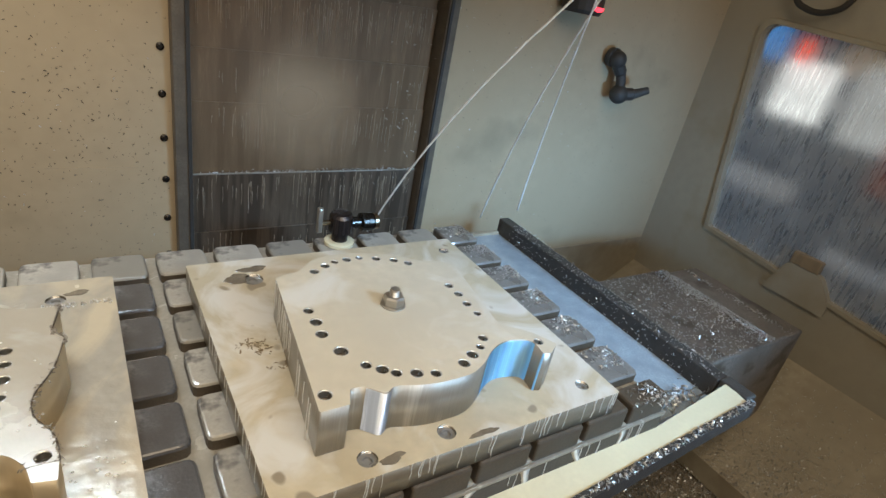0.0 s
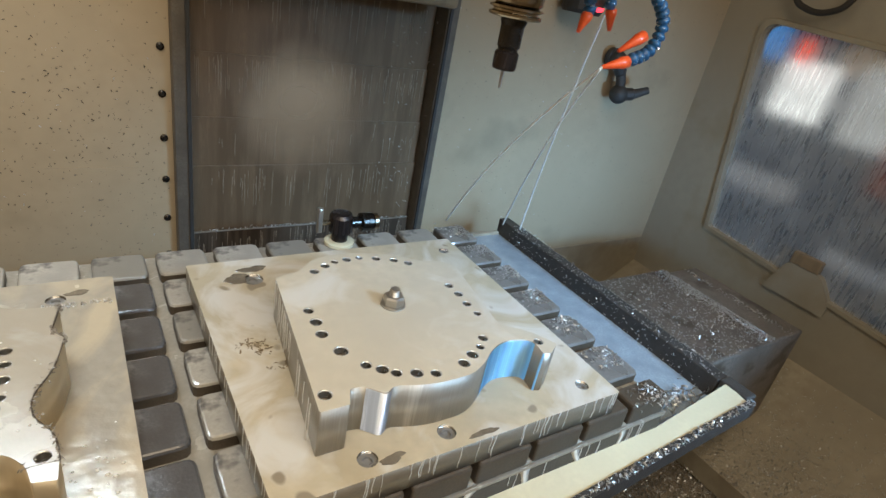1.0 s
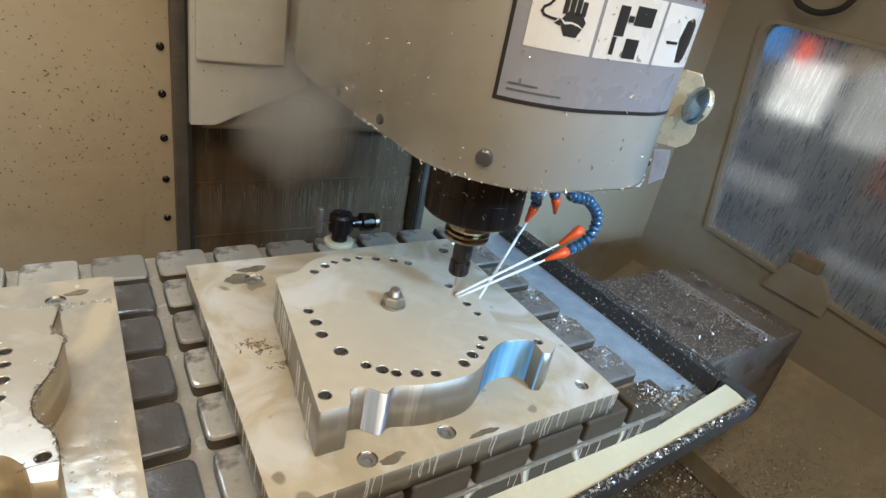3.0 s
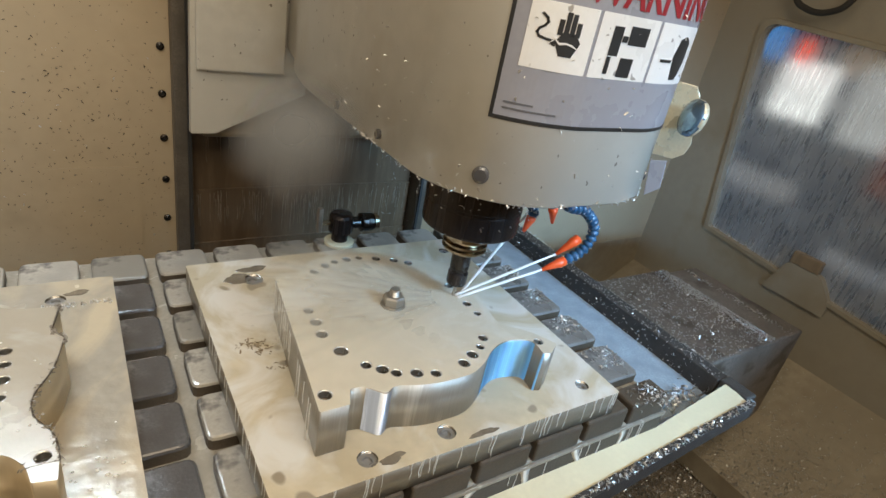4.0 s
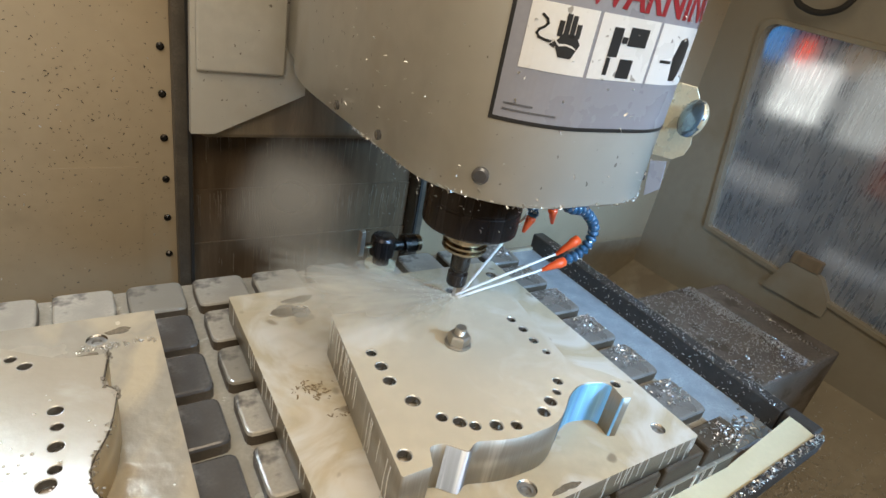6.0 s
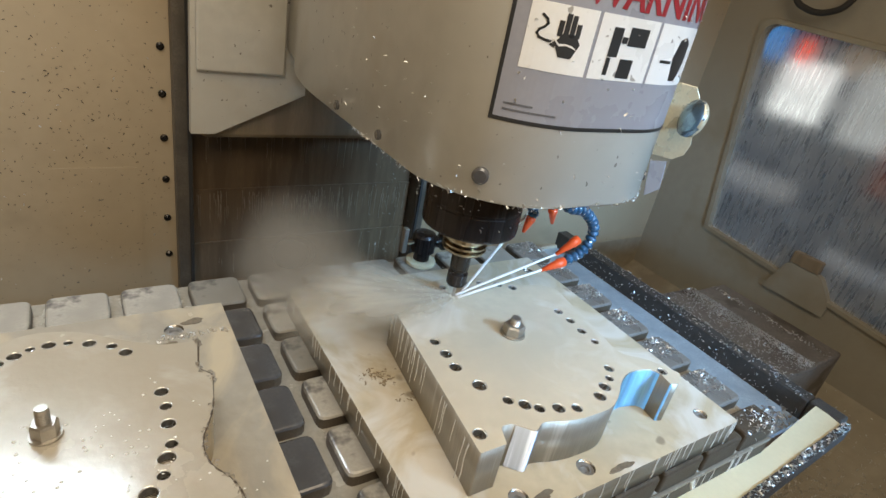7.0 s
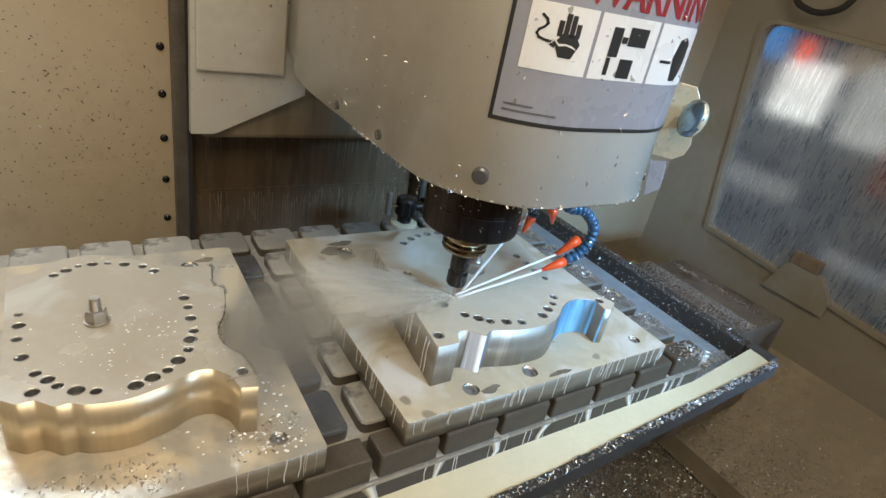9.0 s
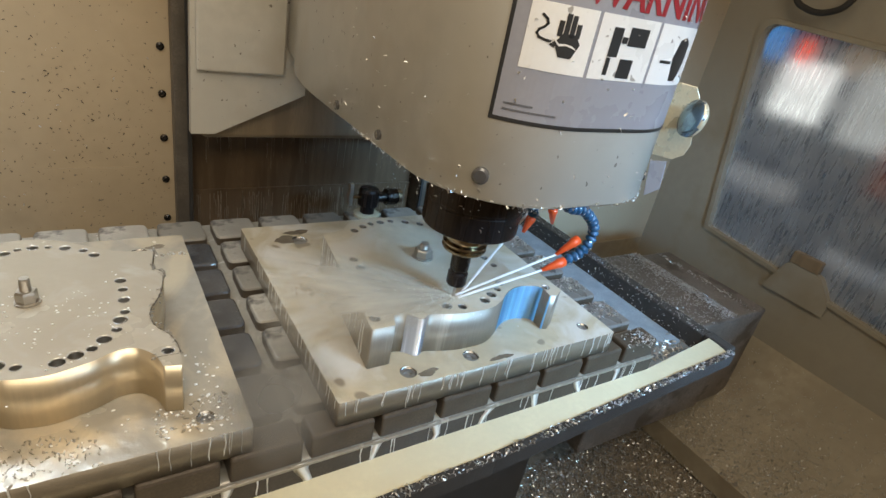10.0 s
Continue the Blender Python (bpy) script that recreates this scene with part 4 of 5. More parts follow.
    # the pictures on the panels as plain black shapes
    shapes = [[(-0.090, -0.014), (-0.074, -0.014), (-0.069, 0.0), (-0.070, 0.008), (-0.094, 0.008), (-0.095, -0.002)], rect(-0.0945, 0.005, -0.0895, 0.019), rect(-0.0885, 0.005, -0.0835, 0.026),
              rect(-0.0825, 0.005, -0.0775, 0.025), rect(-0.0765, 0.005, -0.0715, 0.018), [(-0.100, -0.004), (-0.094, 0.001), (-0.094, -0.006)], 
              rect(-0.010, 0.006, 0.018, 0.024), rect(-0.014, -0.026, 0.006, -0.007), rect(-0.034, -0.006, -0.020, 0.022), rect(-0.034, -0.024, -0.028, -0.007), rect(-0.019, 0.008, -0.011, 0.014),
              [(0.072, -0.024), (0.092, -0.024), (0.100, -0.004), (0.100, 0.016), (0.090, 0.023), (0.076, 0.019), (0.070, 0.0)], rect(0.048, -0.006, 0.068, -0.003)]
    wire = [(-0.1115, 0.0215), (-0.1065, 0.0180), (-0.1050, 0.0145), (-0.1075, 0.0110), (-0.1120, 0.0080), (-0.1135, 0.0045), (-0.1110, 0.0010), (-0.1040, -0.0005), (-0.0985, -0.0010)]
    for (a, za), (b, zb) in zip(wire, wire[1:]):
        u = Vector((b - a, zb - za)).normalized() * 0.0012
        shapes.append([(a - u.y - u.x, za + u.x - u.y), (b - u.y + u.x, zb + u.x + u.y), (b + u.y + u.x, zb - u.x + u.y), (a + u.y - u.x, za - u.x - u.y)])
    for sh in shapes:
        decal("pictogram", sh, 0.0016, INK, film)
    decal("pictogram", [(-0.097, 0.002), (-0.086, -0.004), (-0.082, 0.001), (-0.070, -0.006), (-0.083, -0.002), (-0.087, -0.007)], 0.0021, LABEL_WHITE, film)
    for z, w in ((-0.0665, 0.030), (-0.0725, 0.056)):
        decal("fine_print", rect(L0 + 0.008, z, L0 + 0.008 + w, z + 0.0020), 0.0011, PRINT, film)
    # lettering bent round the shroud
    cu = bpy.data.curves.new("warning_text", "FONT")
    cu.body = "WARNING"
    cu.size = 0.044
    cu.offset = 0.0012
    tmp = bpy.data.objects.new("warning_text", cu)
    scene.collection.objects.link(tmp)
    dep = bpy.context.evaluated_depsgraph_get()
    me = bpy.data.meshes.new_from_object(tmp.evaluated_get(dep))
    bpy.data.objects.remove(tmp)
    bm = bmesh.new()
    bm.from_mesh(me)
    bmesh.ops.subdivide_edges(bm, edges=bm.edges[:], cuts=1)
    for v in bm.verts:
        v.co = on_head(-0.076 + v.co.x, 0.040 + v.co.y, 0.0012)
    part("warning_lettering", bm, RED_INK, film, "red warning lettering")
    # bracket with the blue knob, out at the right
    # its plate stands across the corner of the shroud
    p0, along = Vector((0.69, 0.47, 0)), Vector((0.5407, -0.8412, 0))
    back = Vector((0.8412, 0.5407, 0)) * 0.004

    def across(outline, shift):
        bm = bmesh.new()
        f = [bm.verts.new(p0 + along * u + Vector((0, 0, z)) + shift) for u, z in outline]
        k = [bm.verts.new(v.co + back) for v in f]
        bm.faces.new(f)
        bm.faces.new(k[::-1])
        for i in range(len(f)):
            bm.faces.new((f[i], f[(i + 1) % len(f)], k[(i + 1) % len(f)], k[i]))
        bmesh.ops.bevel(bm, geom=bm.edges[:], offset=0.0007, segments=1, affect="EDGES")
        bmesh.ops.recalc_face_normals(bm, faces=bm.faces[:])
        return bm
    plate = part("knob_bracket", across([(-0.03, -0.150), (0.032, -0.149), (0.046, -0.138), (0.050, -0.122), (0.038, -0.054), (0.030, -0.042), (0.006, -0.041), (-0.006, -0.055), (-0.03, -0.055)], Vector((0, 0, 0))), BRACKET, h, "cream zinc plated bracket plate")
    part("bracket_tab", across([(0.004, -0.158), (0.027, -0.153), (0.031, -0.196), (0.012, -0.213)], Vector((0.0, 0.0, 0.0)) - back * 1.5), LABEL_GREY, h, "small pale steel tab")
    part("bracket_arm", box((0.562, 0.497, -0.140), (0.682, 0.545, -0.060), 0.003), BRACKET, h)
    q = Matrix.Rotation(radians(156), 4, "Z") @ Matrix.Rotation(radians(78), 4, "Y")
    bm = lathe([(0.010, -0.0125), (0.023, -0.011), (0.0262, -0.008), (0.027, -0.004), (0.0262, 0.0), (0.018, 0.0028), (0.006, 0.004)], (0.6842, 0.4236, -0.080), 44, turn=q)
    knob = part("knob", bm, [KNOB, BRACKET], plate, "polished blue round knob", True)
    for p in knob.data.polygons:
        p.material_index = 1 if (p.center - Vector((0.6842, 0.4236, -0.080))).dot(q @ Vector((0, 0, 1))) < -0.002 else 0
    part("knob_stem", tube([(0.692, 0.421, -0.083), (0.710, 0.441, -0.090)], 0.008, 14), BRACKET, plate)
    # black outlet block of the third stream under the shroud
    part("outlet_block", tube([(0.70, 0.62, -0.157), (0.690, 0.62, -0.205), (0.672, 0.612, -0.234)], [0.014, 0.014, 0.008], 14), RUBBER, h, "black outlet fitting")
    HEAD_THINGS.append(h)
    r = random.Random(9)

    def stick(g):
        p = on_head(g.uniform(-0.5, 0.25), g.uniform(-0.172, 0.25), 0.0015)
        return (p.x, p.y, p.z)
    chips("chip_litter", stick, 170, 0.0035, r, "tiny bright chips stuck to the shroud", h)

    def rim(g):
        p = on_head(g.uniform(-0.4, 0.25), g.uniform(-0.177, -0.171), 0.001)
        return (p.x, p.y, p.z)
    chips("chip_litter", rim, 130, 0.0032, r, "chips along the shroud's rim", h)

    def nose(g):
        a = g.uniform(2.6, 6.0)
        return (AX + 0.0785 * math.cos(a), AY + 0.0785 * math.sin(a), g.uniform(-0.238, HZ))
    chips("chip_litter", nose, 70, 0.003, r, "tiny chips on the black nose", h)


spindle_head()


def tool():
    t = thing("tool_holder", "dark collet tool holder with a slender cutter", "tool holder", at=(AX, AY, 0))
    part("flange", lathe([(0.020, -0.303), (0.0305, -0.301), (0.0318, -0.299), (0.0318, -0.297), (0.027, -0.2955), (0.027, -0.2935), (0.0318, -0.292), (0.0318, -0.2895), (0.025, -0.2878)], n=48), BRASSY, t, "steel flange with a groove")
    part("shank", lathe([(0.0120, -0.3385), (0.0120, -0.336), (0.0138, -0.334), (0.0142, -0.310), (0.0165, -0.3035)], n=36), HOLDER, t)
    part("collet_nut", lathe([(0.009, -0.3615), (0.0138, -0.360), (0.0148, -0.357), (0.0148, -0.341), (0.0125, -0.3388)], n=36), DARK, t, "black collet nut")
    part("cutter", lathe([(0.0008, ZT - 0.0015), (0.0020, ZT), (0.0020, -0.3605)], n=12), NUTM, t)
    HEAD_THINGS.append(t)


tool()


def hose(name_label, route, tip_from, tip_to, group):
    """A jointed coolant hose with an orange nozzle."""
    o = thing("coolant_hose", name_label, "coolant hose", group)
    pts = spline(route, 10)
    step = 0.0105
    run, nxt = 0.0, 0.0
    beads = []
    for a, b in zip(pts, pts[1:]):
        seg = (b - a).length
        while nxt <= run + seg:
            beads.append((a.lerp(b, (nxt - run) / max(seg, 1e-9)), (b - a).normalized()))
            nxt += step
        run += seg
    for p, d in beads:
        bm = tube([p - d * 0.007, p - d * 0.0035, p, p + d * 0.002, p + d * 0.006], [0.0060, 0.0090, 0.0090, 0.0064, 0.0054], 14)
        part("hose_joint", bm, BLUE, o, smooth=True)
    for a, b in zip(tip_from, tip_to):
        a, b = Vector(a), Vector(b)
        part("nozzle", tube([a, a.lerp(b, 0.25), a.lerp(b, 0.3), b], [0.0078, 0.0080, 0.0070, 0.0026], 14), ORANGE, o, "orange tapered nozzle", True)
    g = random.Random(len(beads))

    def stuck(g):
        p, d = g.choice(beads)
        return tuple(p + Vector((g.gauss(0, 1), g.gauss(0, 1), g.gauss(0, 1))).normalized() * 0.0085)
    chips("chip_litter", stuck, len(beads) * 5, 0.003, g, "tiny chips stuck to the hose", o)
    HEAD_THINGS.append(o)


TIP1, TIP2, TIP3 = (0.545, 0.480, -0.341), (0.572, 0.486, -0.320), (0.672, 0.612, -0.236)
hose("blue jointed coolant hose with twin orange nozzles", [(0.545, 0.48, -0.156), (0.555, 0.48, -0.228), (0.600, 0.48, -0.245), (0.633, 0.48, -0.277), (0.625, 0.48, -0.313), (0.588, 0.48, -0.331)],
     [(0.588, 0.480, -0.331), (0.612, 0.486, -0.297)], [TIP1, TIP2], "coolant hoses")
hose("short blue coolant hose with an orange nozzle", [(0.548, 0.55, -0.156), (0.556, 0.55, -0.245), (0.566, 0.55, -0.282)], [(0.564, 0.55, -0.285)], [(0.550, 0.546, -0.309)], "coolant hoses")
hose("short blue coolant hose with an orange nozzle", [(0.585, 0.555, -0.156), (0.600, 0.555, -0.25), (0.612, 0.555, -0.278)], [(0.611, 0.555, -0.274)], [(0.617, 0.553, -0.302)], "coolant hoses")


# coolant streams: each leaves its nozzle in eight lengths that swing and draw together as the head comes down
PIECES, REACH = 8, 0.125


def stream(tip, aims, label, r0):
    s = thing("coolant_stream", label, "water jet", "coolant streams")
    wob = random.Random(int(tip[0] * 1000))
    lengths = []
    for k in range(PIECES):
        n = 10
        own = REACH / n
        pts = [(own * i, 0.0003 * wob.uniform(-1, 1), 0.0) for i in range(n + 1)]
        radii = [r0 * (1 + 0.05 * k) * wob.uniform(0.82, 1.12) for i in range(n + 1)]
        lengths.append(part("jet", tube(pts, radii, 8), JET, s, smooth=True))
    return s, Vector(tip), aims, lengths


HIT1, HIT2 = (AX + 0.004, AY - 0.006, ZT), (AX + 0.002, AY - 0.002, ZT + 0.002)
STREAMS = [stream(TIP1, [(0, (0.519, 1.02, -0.542)), (1.0, (0.726, 1.0, -0.519)), (1.5, (0.634, 0.785, -0.487)), (2.0, (0.47, 0.54, -0.384)), (2.5, (0.441, 0.484, -0.382)), (3.0, HIT1), (4, HIT1), (10, HIT1)],
                  "thin white coolant stream from a nozzle", 0.0016),
           stream(TIP2, [(0, (0.874, 1.05, -0.546)), (1.0, (0.935, 1.02, -0.559)), (1.5, (0.80, 0.836, -0.60)), (2.0, (0.50, 0.52, -0.384)), (2.5, (0.471, 0.446, -0.382)), (3.0, HIT2), (4, HIT2), (10, HIT2)],
                  "thin white coolant stream from a nozzle", 0.0016),
           stream(TIP3, [(0, (1.05, 1.10, -0.56)), (1.0, (0.98, 1.0, -0.60)), (1.5, (0.85, 0.85, -0.60)), (2.0, (0.586, 0.584, -0.487)), (2.5, (0.56, 0.53, -0.447)), (3.2, (AX + 0.03, AY, ZT)), (4, (AX + 0.012, AY, ZT)), (10, (AX + 0.012, AY, ZT))],
                  "fine coolant stream falling past the tool", 0.0017)]


def splash():
    """Spray thrown off at the cutter: fine drops and low milky ridges that fan out over the work."""
    s = thing("coolant_splash", "white coolant spray fanning out round the cutter", "water splash")
    g = random.Random(77)
    bm = bmesh.new()
    for _ in range(320):
        a = g.gauss(2.9, 0.9)
        d = abs(g.gauss(0, 0.05)) + 0.004
        z = abs(g.gauss(0, 0.006)) + 0.10 * d
        m = Matrix.Translation((AX + d * math.cos(a), AY + d * math.sin(a) - 0.004, ZT + z))
        bmesh.ops.create_icosphere(bm, subdivisions=1, radius=g.uniform(0.0002, 0.0006), matrix=m)
    part("spray", bm, JET, s, "fine flying drops", True)["kind"] = "stuff"
    # the sheet of milky coolant thrown off towards the far end, ragged and thin at its rim
    for a0, a1, r0, r1, z0 in ((108, 232, 0.008, 0.165, 0.0022), (118, 196, 0.020, 0.315, 0.0040), (128, 204, 0.035, 0.310, 0.0062)):
        bm = bmesh.new()
        uv = bm.loops.layers.uv.new("flow")
        na, nr = 40, 16
        grid = []
        for i in range(na + 1):
            a = radians(a0 + (a1 - a0) * i / na)
            ragged = 1.0 - 0.10 * abs(math.sin(i * 0.9)) - 0.08 * g.random()
            grid.append([])
            for k in range(nr + 1):
                f = k / nr
                d = r0 + (r1 * ragged - r0) * f
                rise = z0 + 0.010 * f * f * math.sin(3.1 * f) + 0.0004 * math.sin(i * 1.7 + k * 0.6) * f
                grid[-1].append((bm.verts.new((AX + d * math.cos(a), AY + d * math.sin(a) - 0.004, ZT + rise)), i / na, f))
        for i in range(na):
            for k in range(nr):
                cell = (grid[i][k], grid[i + 1][k], grid[i + 1][k + 1], grid[i][k + 1])
                fc = bm.faces.new([v for v, _, _ in cell])
                fc.smooth = True
                for lp, (_, u, f) in zip(fc.loops, cell):
                    lp[uv].uv = (u, f)
        part("coolant_sheet", bm, SHEET, s, "thin tan sheet of flying coolant", True)
    return s


SPLASH = splash()


def carriage():
    c = thing("head_carriage", "cream sheet carriage panel on the column", "machine carriage")
    bm = bmesh.new()
    front = [(0.146, -0.327), (0.19, -0.327), (0.366, -0.243), (0.366, 0.55), (0.156, 0.55)]
    for y in (1.08, 1.10):
        vs = [bm.verts.new((x, y, z)) for x, z in front]
        bm.faces.new(vs)
    bm.verts.ensure_lookup_table()
    for i in range(5):
        j = (i + 1) % 5
        bm.faces.new((bm.verts[i], bm.verts[j], bm.verts[5 + j], bm.verts[5 + i]))
    bmesh.ops.recalc_face_normals(bm, faces=bm.faces[:])
    part("side_panel", bm, HEAD_PAINT, c, "cream sheet panel with a slanted foot")
    part("panel_fold", box((0.156, 1.066, -0.204), (0.318, 1.079, 0.55), 0.004), HEAD_PAINT, c)
    part("casting", box((0.17, 1.105, -0.345), (0.72, 1.17, 0.55), 0.01), COVER, c, "dark oily head casting")
    HEAD_THINGS.append(c)
    z = thing("column_way_cover", "oily brown overlapping steel way cover", "way cover")
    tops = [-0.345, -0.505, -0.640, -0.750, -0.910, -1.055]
    # the two lowest panels carry wetness and painted shade
    skins = [COVER_MID, COVER_MID, COVER_MID, COVER_MID, COVER_WET_SHADED, COVER_WET_SHADED]
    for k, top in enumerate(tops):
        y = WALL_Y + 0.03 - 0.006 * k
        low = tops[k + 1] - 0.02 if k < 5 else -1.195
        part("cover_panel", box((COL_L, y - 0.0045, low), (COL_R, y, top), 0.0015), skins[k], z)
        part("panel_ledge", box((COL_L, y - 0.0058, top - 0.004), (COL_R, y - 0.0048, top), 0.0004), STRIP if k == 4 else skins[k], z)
    part("cover_panel", box((COL_L, WALL_Y + 0.04, -0.4), (COL_R, WALL_Y + 0.046, 0.5)), COVER, z)
    r = random.Random(21)
    chips("chip_litter", lambda g: (g.uniform(COL_L, COL_R), WALL_Y + 0.001, tops[4] + g.gauss(0.001, 0.0015)), 120, 0.004, r, "chips on the cover's ledges", z)
    chips("chip_litter", lambda g: (g.uniform(0.60, COL_R), WALL_Y - 0.006, g.uniform(-0.95, -0.36)), 60, 0.004, r, "chips stuck to the way cover", z)
    g = random.Random(61)
    drips("coolant_run", [(g.uniform(COL_L + 0.01, COL_R - 0.01), WALL_Y + 0.0255 - 0.006 * k, tops[k] - g.uniform(0.004, 0.05), g.uniform(0.015, 0.085), g.uniform(0.0010, 0.0024), True)
                          for k, n in ((0, 50), (1, 120), (2, 30), (3, 60), (4, 90), (5, 40)) for _ in range(n)], z, OILRUN)
    HEAD_THINGS.append(z)


carriage()

# guide strips beside the column way cover
for x0, x1, name in ((COL_L - 0.035, COL_L - 0.002, "left"), (COL_R + 0.002, COL_R + 0.032, "right")):
    g = thing("guide_strip", "dull steel guide strip beside the way cover", "guide strip", "column guide strips")
    part("strip", box((x0, WALL_Y - 0.03, FLOOR_Z), (x1, WALL_Y + 0.045, TOP_Z - 0.002), 0.002), GUIDE, g)
    part("wiper", box((x0 + (0.024 if name == "left" else 0.002), WALL_Y - 0.036, FLOOR_Z), (x0 + (0.031 if name == "left" else 0.009), WALL_Y - 0.0305, TOP_Z - 0.002)), RUBBER, g, "black rubber wiper")
for k in range(12):
    b = thing("wall_screw", "dark button-head screw in the rear wall", "screw", "rear wall screws", at=(COL_L - 0.052, WALL_Y - 0.0005, -0.191 - 0.0922 * (k - 3)))
    part("screw_head", tube([(0, 0.0, 0), (0, -0.003, 0), (0, -0.0055, 0)], [0.0075, 0.0075, 0.004], 14), HOLDER, b)


def wall_nozzle():
    w = thing("wash_nozzle", "black wash-down nozzle on the rear wall", "nozzle")
    part("base", lathe([(0.022, -0.006), (0.028, 0.0), (0.028, 0.016), (0.014, 0.020)], (1.345, WALL_Y - 0.017, -0.105), 20, turn=Matrix.Rotation(radians(90), 4, "X")), RUBBER, w)
    for c, q in (((1.345, WALL_Y - 0.045, -0.108), 0.026), ((1.375, WALL_Y - 0.062, -0.205), 0.029)):
        part("ball", lathe([(q * math.cos(a * 0.2618), q * math.sin(a * 0.2618)) for a in range(-5, 6)], c, 20), RUBBER, w, smooth=True)
    part("neck", tube(spline([(1.345, WALL_Y - 0.045, -0.115), (1.372, WALL_Y - 0.050, -0.150), (1.375, WALL_Y - 0.062, -0.195)], 5), [0.019] * 5 + [0.015] * 6, 14), RUBBER, w)
    part("spout", tube([(1.375, WALL_Y - 0.062, -0.205), (1.41, WALL_Y - 0.082, -0.198), (1.415, WALL_Y - 0.084, -0.197), (1.45, WALL_Y - 0.105, -0.178)], [0.019, 0.019, 0.015, 0.011], 14), RUBBER, w)


wall_nozzle()



def red_lamp():
    l = thing("signal_lamp", "small dark wall lamp with a red glow", "lamp")
    part("housing", lathe([(0.05, -0.03), (0.056, -0.02), (0.056, 0.03), (0.04, 0.05)], (1.132, WALL_Y - 0.056, 0.030), 20), RUBBER, l)
    part("lens", lathe([(0.003, -0.012), (0.012, -0.008), (0.014, 0.0)], (1.134, WALL_Y - 0.116, 0.022), 14), glowing("red_glow", (1.0, 0.05, 0.08), 2.0), l, "glowing red lens")


red_lamp()
bm = bmesh.new()
q = [bm.verts.new(v) for v in ((RIGHT_X, -0.7, -0.88), (RIGHT_X, WALL_Y, -0.88), (1.45, WALL_Y, -1.12), (1.45, -0.7, -1.12), (RIGHT_X, -0.7, -1.19), (RIGHT_X, WALL_Y, -1.19), (1.45, WALL_Y, -1.19), (1.45, -0.7, -1.19))]
for f in ((0, 1, 2, 3), (7, 6, 5, 4), (3, 2, 6, 7), (0, 3, 7, 4), (1, 5, 6, 2), (0, 4, 5, 1)):
    bm.faces.new([q[i] for i in f])
bmesh.ops.recalc_face_normals(bm, faces=bm.faces[:])
structure("floor_slope", bm, GRIME, "cream sheet slope down to the sump")
r = random.Random(41)
chips("chip_litter", lambda g: (g.uniform(0.6, 1.5), g.uniform(-0.3, 0.7), FLOOR_Z + abs(g.gauss(0, 0.01))), 17000, 0.007, r, "aluminium chips heaped on the sump floor")
chips("chip_litter", lambda g: (lambda u: (u, g.uniform(-0.2, 1.0), -1.12 + (u - 1.45) * 0.6))(1.45 + abs(g.gauss(0, 0.14))), 6500, 0.0042, r, "aluminium chips on the sloping sheet")
chips("chip_litter", lambda g: (g.uniform(-0.5, 0.12) if g.random() < 0.7 else g.uniform(0.78, 1.3), WALL_Y - 0.001, g.uniform(-0.7, 0.1)), 190, 0.004, r, "tiny chips stuck to the rear wall")
dull = chips("chip_litter", lambda g: (0.10 - abs(g.gauss(0, 0.30)), WALL_Y - 0.001, g.gauss(-0.36, 0.16)), 560, 0.0036, r, "dull wet chips stuck to the rear wall")
dull.data.materials[0] = BLOCK_SIDE


# ---- a coolant drop that slides down the cover glass close before the camera ----


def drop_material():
    """Water drop out of focus: blur put in as alpha fading to the rim, see-through tone as grey."""
    m = water("drop_with_blur_in_alpha")
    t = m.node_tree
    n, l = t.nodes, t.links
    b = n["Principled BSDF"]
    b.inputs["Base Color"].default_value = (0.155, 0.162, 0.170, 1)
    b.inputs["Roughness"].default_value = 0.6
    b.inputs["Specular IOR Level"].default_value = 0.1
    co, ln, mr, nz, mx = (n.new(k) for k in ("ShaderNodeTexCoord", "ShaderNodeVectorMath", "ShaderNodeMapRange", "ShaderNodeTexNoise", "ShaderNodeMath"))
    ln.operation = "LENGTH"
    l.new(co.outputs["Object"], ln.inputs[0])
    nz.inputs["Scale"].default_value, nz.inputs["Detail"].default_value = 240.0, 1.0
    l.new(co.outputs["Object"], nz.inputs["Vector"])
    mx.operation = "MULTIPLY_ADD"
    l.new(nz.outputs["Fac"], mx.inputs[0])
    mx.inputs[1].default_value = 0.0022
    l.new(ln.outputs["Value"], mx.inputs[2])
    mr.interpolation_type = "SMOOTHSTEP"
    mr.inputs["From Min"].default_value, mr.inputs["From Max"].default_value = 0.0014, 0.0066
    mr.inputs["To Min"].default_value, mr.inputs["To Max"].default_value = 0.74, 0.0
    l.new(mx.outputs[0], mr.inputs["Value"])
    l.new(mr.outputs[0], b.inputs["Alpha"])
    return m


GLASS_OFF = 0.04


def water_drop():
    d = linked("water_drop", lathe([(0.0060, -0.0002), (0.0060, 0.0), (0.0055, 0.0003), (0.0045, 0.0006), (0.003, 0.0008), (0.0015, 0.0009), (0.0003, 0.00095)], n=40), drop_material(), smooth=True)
    return tagged(d, "coolant drop sliding down clear glass, blur put in as fading alpha", "water drop")


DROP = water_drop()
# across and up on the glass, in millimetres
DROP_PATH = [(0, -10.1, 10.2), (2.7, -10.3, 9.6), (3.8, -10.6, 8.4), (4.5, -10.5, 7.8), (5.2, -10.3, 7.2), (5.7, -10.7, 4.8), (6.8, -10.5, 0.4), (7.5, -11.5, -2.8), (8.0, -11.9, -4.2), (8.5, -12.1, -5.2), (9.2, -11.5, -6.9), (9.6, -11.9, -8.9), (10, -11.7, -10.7)]

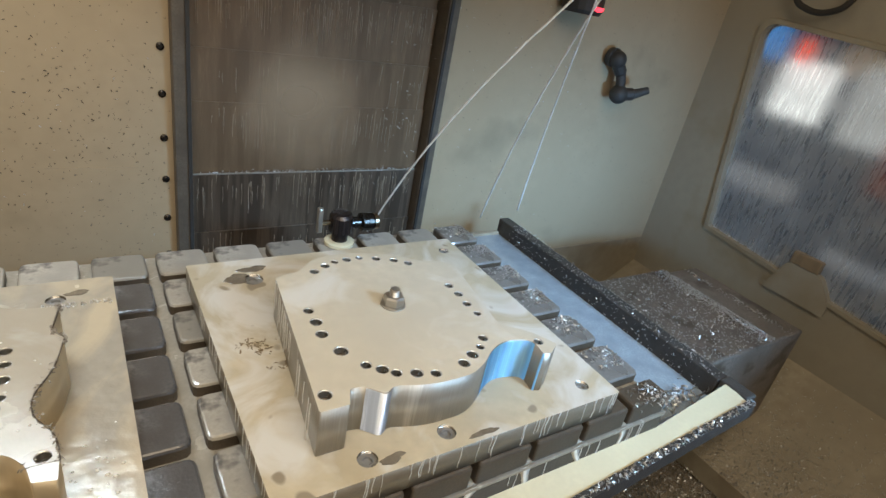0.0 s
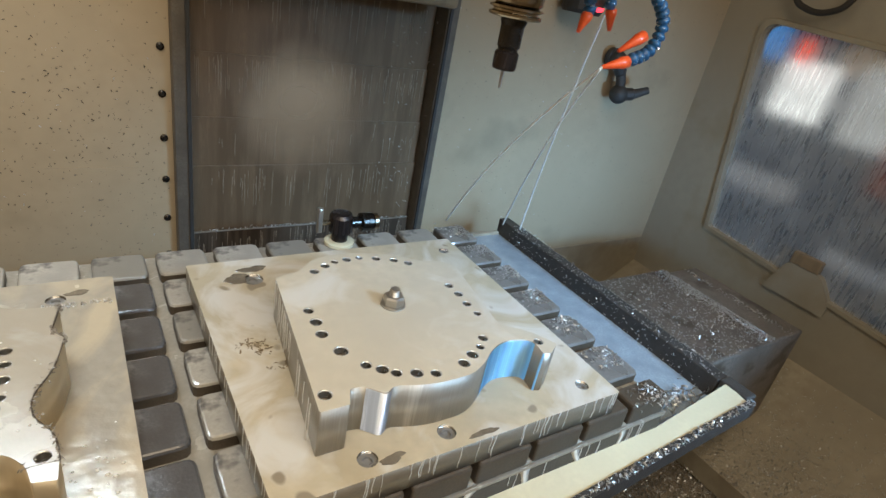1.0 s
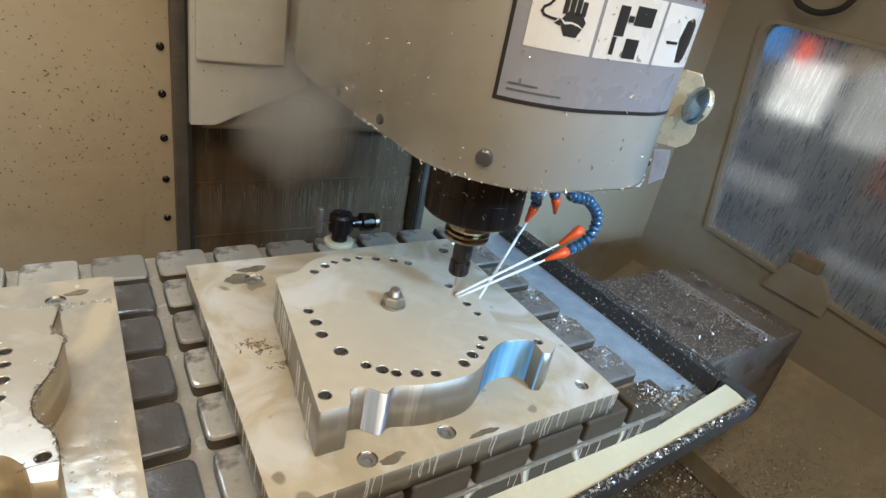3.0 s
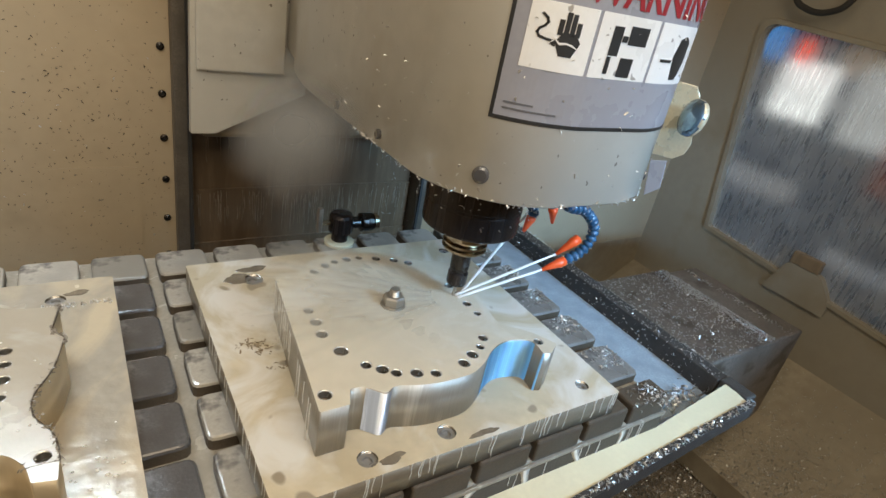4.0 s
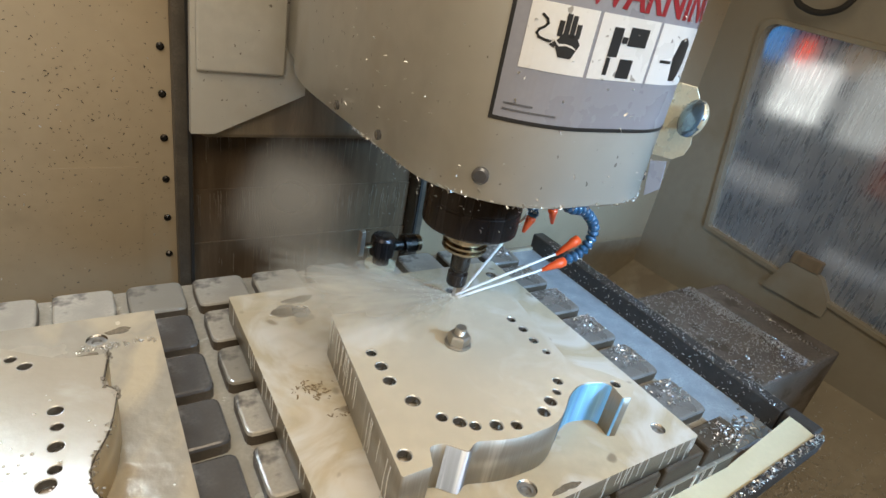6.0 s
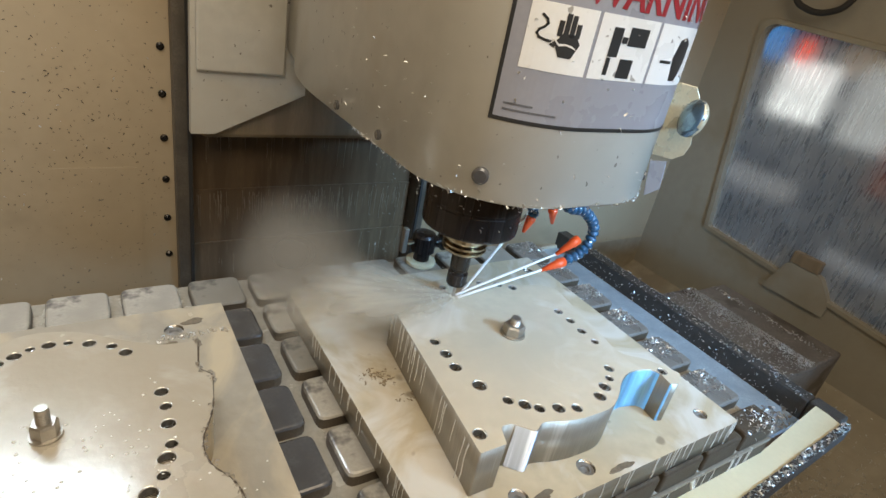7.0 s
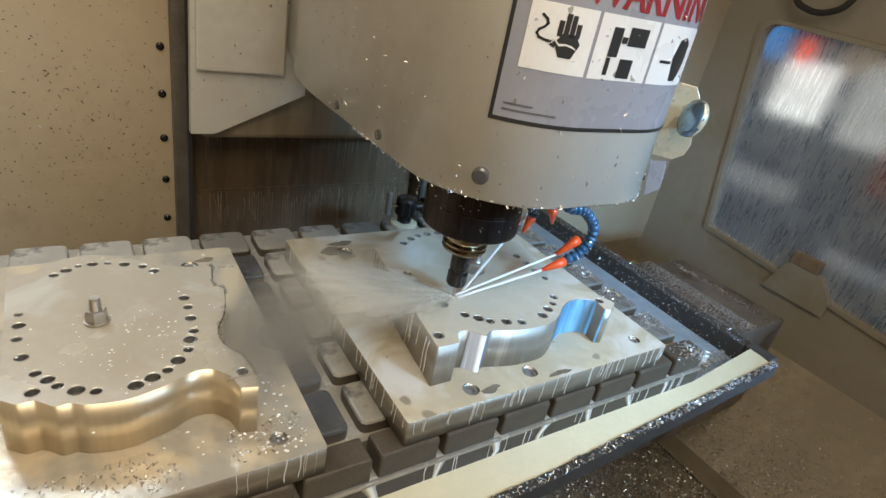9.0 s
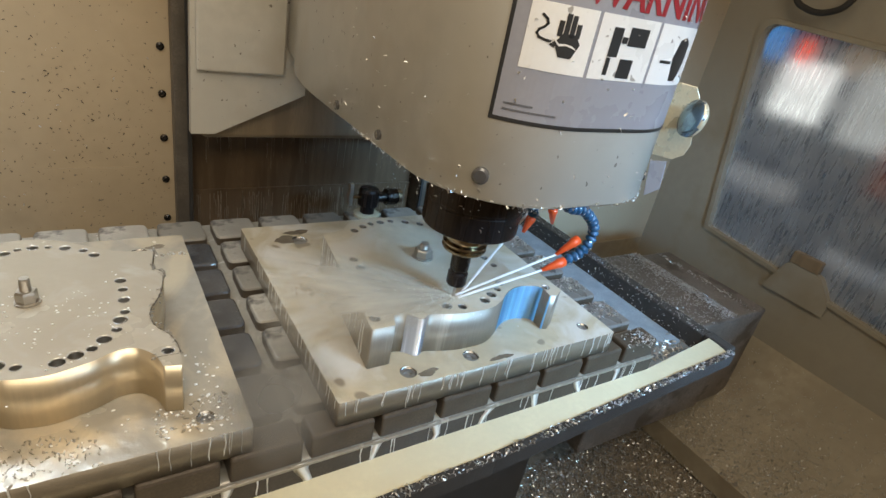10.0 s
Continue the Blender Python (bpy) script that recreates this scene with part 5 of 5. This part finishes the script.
# ---- how head, table, saddle, drop and streams move ----
HEAD_Z = [(0, 0.452), (0.5, 0.380), (1.0, 0.307), (1.5, 0.235), (2.0, 0.159), (2.5, 0.086), (2.7, 0.057), (3.0, 0.018), (3.4, 0.004), (4.0, 0.0009), (4.5, 0.0), (10, 0.0)]
TABLE_XY = [(0, 0, 0), (4.4, 0, 0), (4.5, -0.0006, -0.0018), (5.0, -0.0016, -0.0275), (5.5, 0.0083, -0.0715), (5.7, 0.0190, -0.0865), (6.25, 0.0660, -0.1130), (6.8, 0.1125, -0.1155), (7.0, 0.1300, -0.1090),
            (7.5, 0.1659, -0.0783), (8.0, 0.1825, -0.0356), (8.5, 0.1824, 0.0083), (9.0, 0.1770, 0.0555), (9.5, 0.1526, 0.0942), (10, 0.1119, 0.1141)]


def head_at(t):
    for (t0, h0), (t1, h1) in zip(HEAD_Z, HEAD_Z[1:]):
        if t0 <= t <= t1:
            return h0 + (h1 - h0) * (t - t0) / (t1 - t0)
    return 0.0


def motions():
    for ob in HEAD_THINGS:
        x, y, z = ob.location
        walk(ob, [(t, pose(x, y, z + h)) for t, h in HEAD_Z])
    for ob in TABLE_THINGS:
        x, y, z = ob.location
        walk(ob, [(t, pose(x + dx, y + dy, z)) for t, dx, dy in TABLE_XY])
    for ob in SADDLE_THINGS:
        x, y, z = ob.location
        walk(ob, [(t, pose(x, y + dy, z)) for t, dx, dy in TABLE_XY])
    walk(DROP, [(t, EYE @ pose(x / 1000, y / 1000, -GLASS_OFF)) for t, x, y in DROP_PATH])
    walk(SPLASH, [(0, pose(0, 0, -0.078)), (2.9, pose(0, 0, -0.078)), (3.3, pose(0, 0, -0.07)), (3.9, pose(0, 0, -0.012)), (4.4, pose(0, 0, 0)), (10, pose(0, 0, 0))])
    for ob, tip, aims, lengths in STREAMS:
        rows, moves = [], [[] for _ in lengths]
        for t, aim in aims:
            src = Vector(TIP1) - Vector((0.003, 0.0, 0.003)) if tip == Vector(TIP2) and t <= 2.0 else tip
            eye = Vector((src.x, src.y, src.z + head_at(t)))
            d = Vector(aim) - eye
            flat = math.hypot(d.x, d.y)
            rows.append((t, pose(eye.x, eye.y, eye.z, 0, math.degrees(math.atan2(-d.z, flat)), math.degrees(math.atan2(d.y, d.x)))))
            slide = max(0.0, d.length - REACH) / (PIECES - 1)
            bow = 0.22 * max(0.0, d.length - REACH)
            for k, m in enumerate(moves):
                f = slide * k / d.length
                g = min(1.0, (slide * k + REACH) / d.length)
                za, zb = (bow * d.length * q * (1 - q) for q in (f, g))
                m.append((t, pose(slide * k, 0, za, 0, -math.degrees(math.atan2(zb - za, REACH)), 0)))
        walk(ob, rows)
        for jet, m in zip(lengths, moves):
            walk(jet, m)


motions()
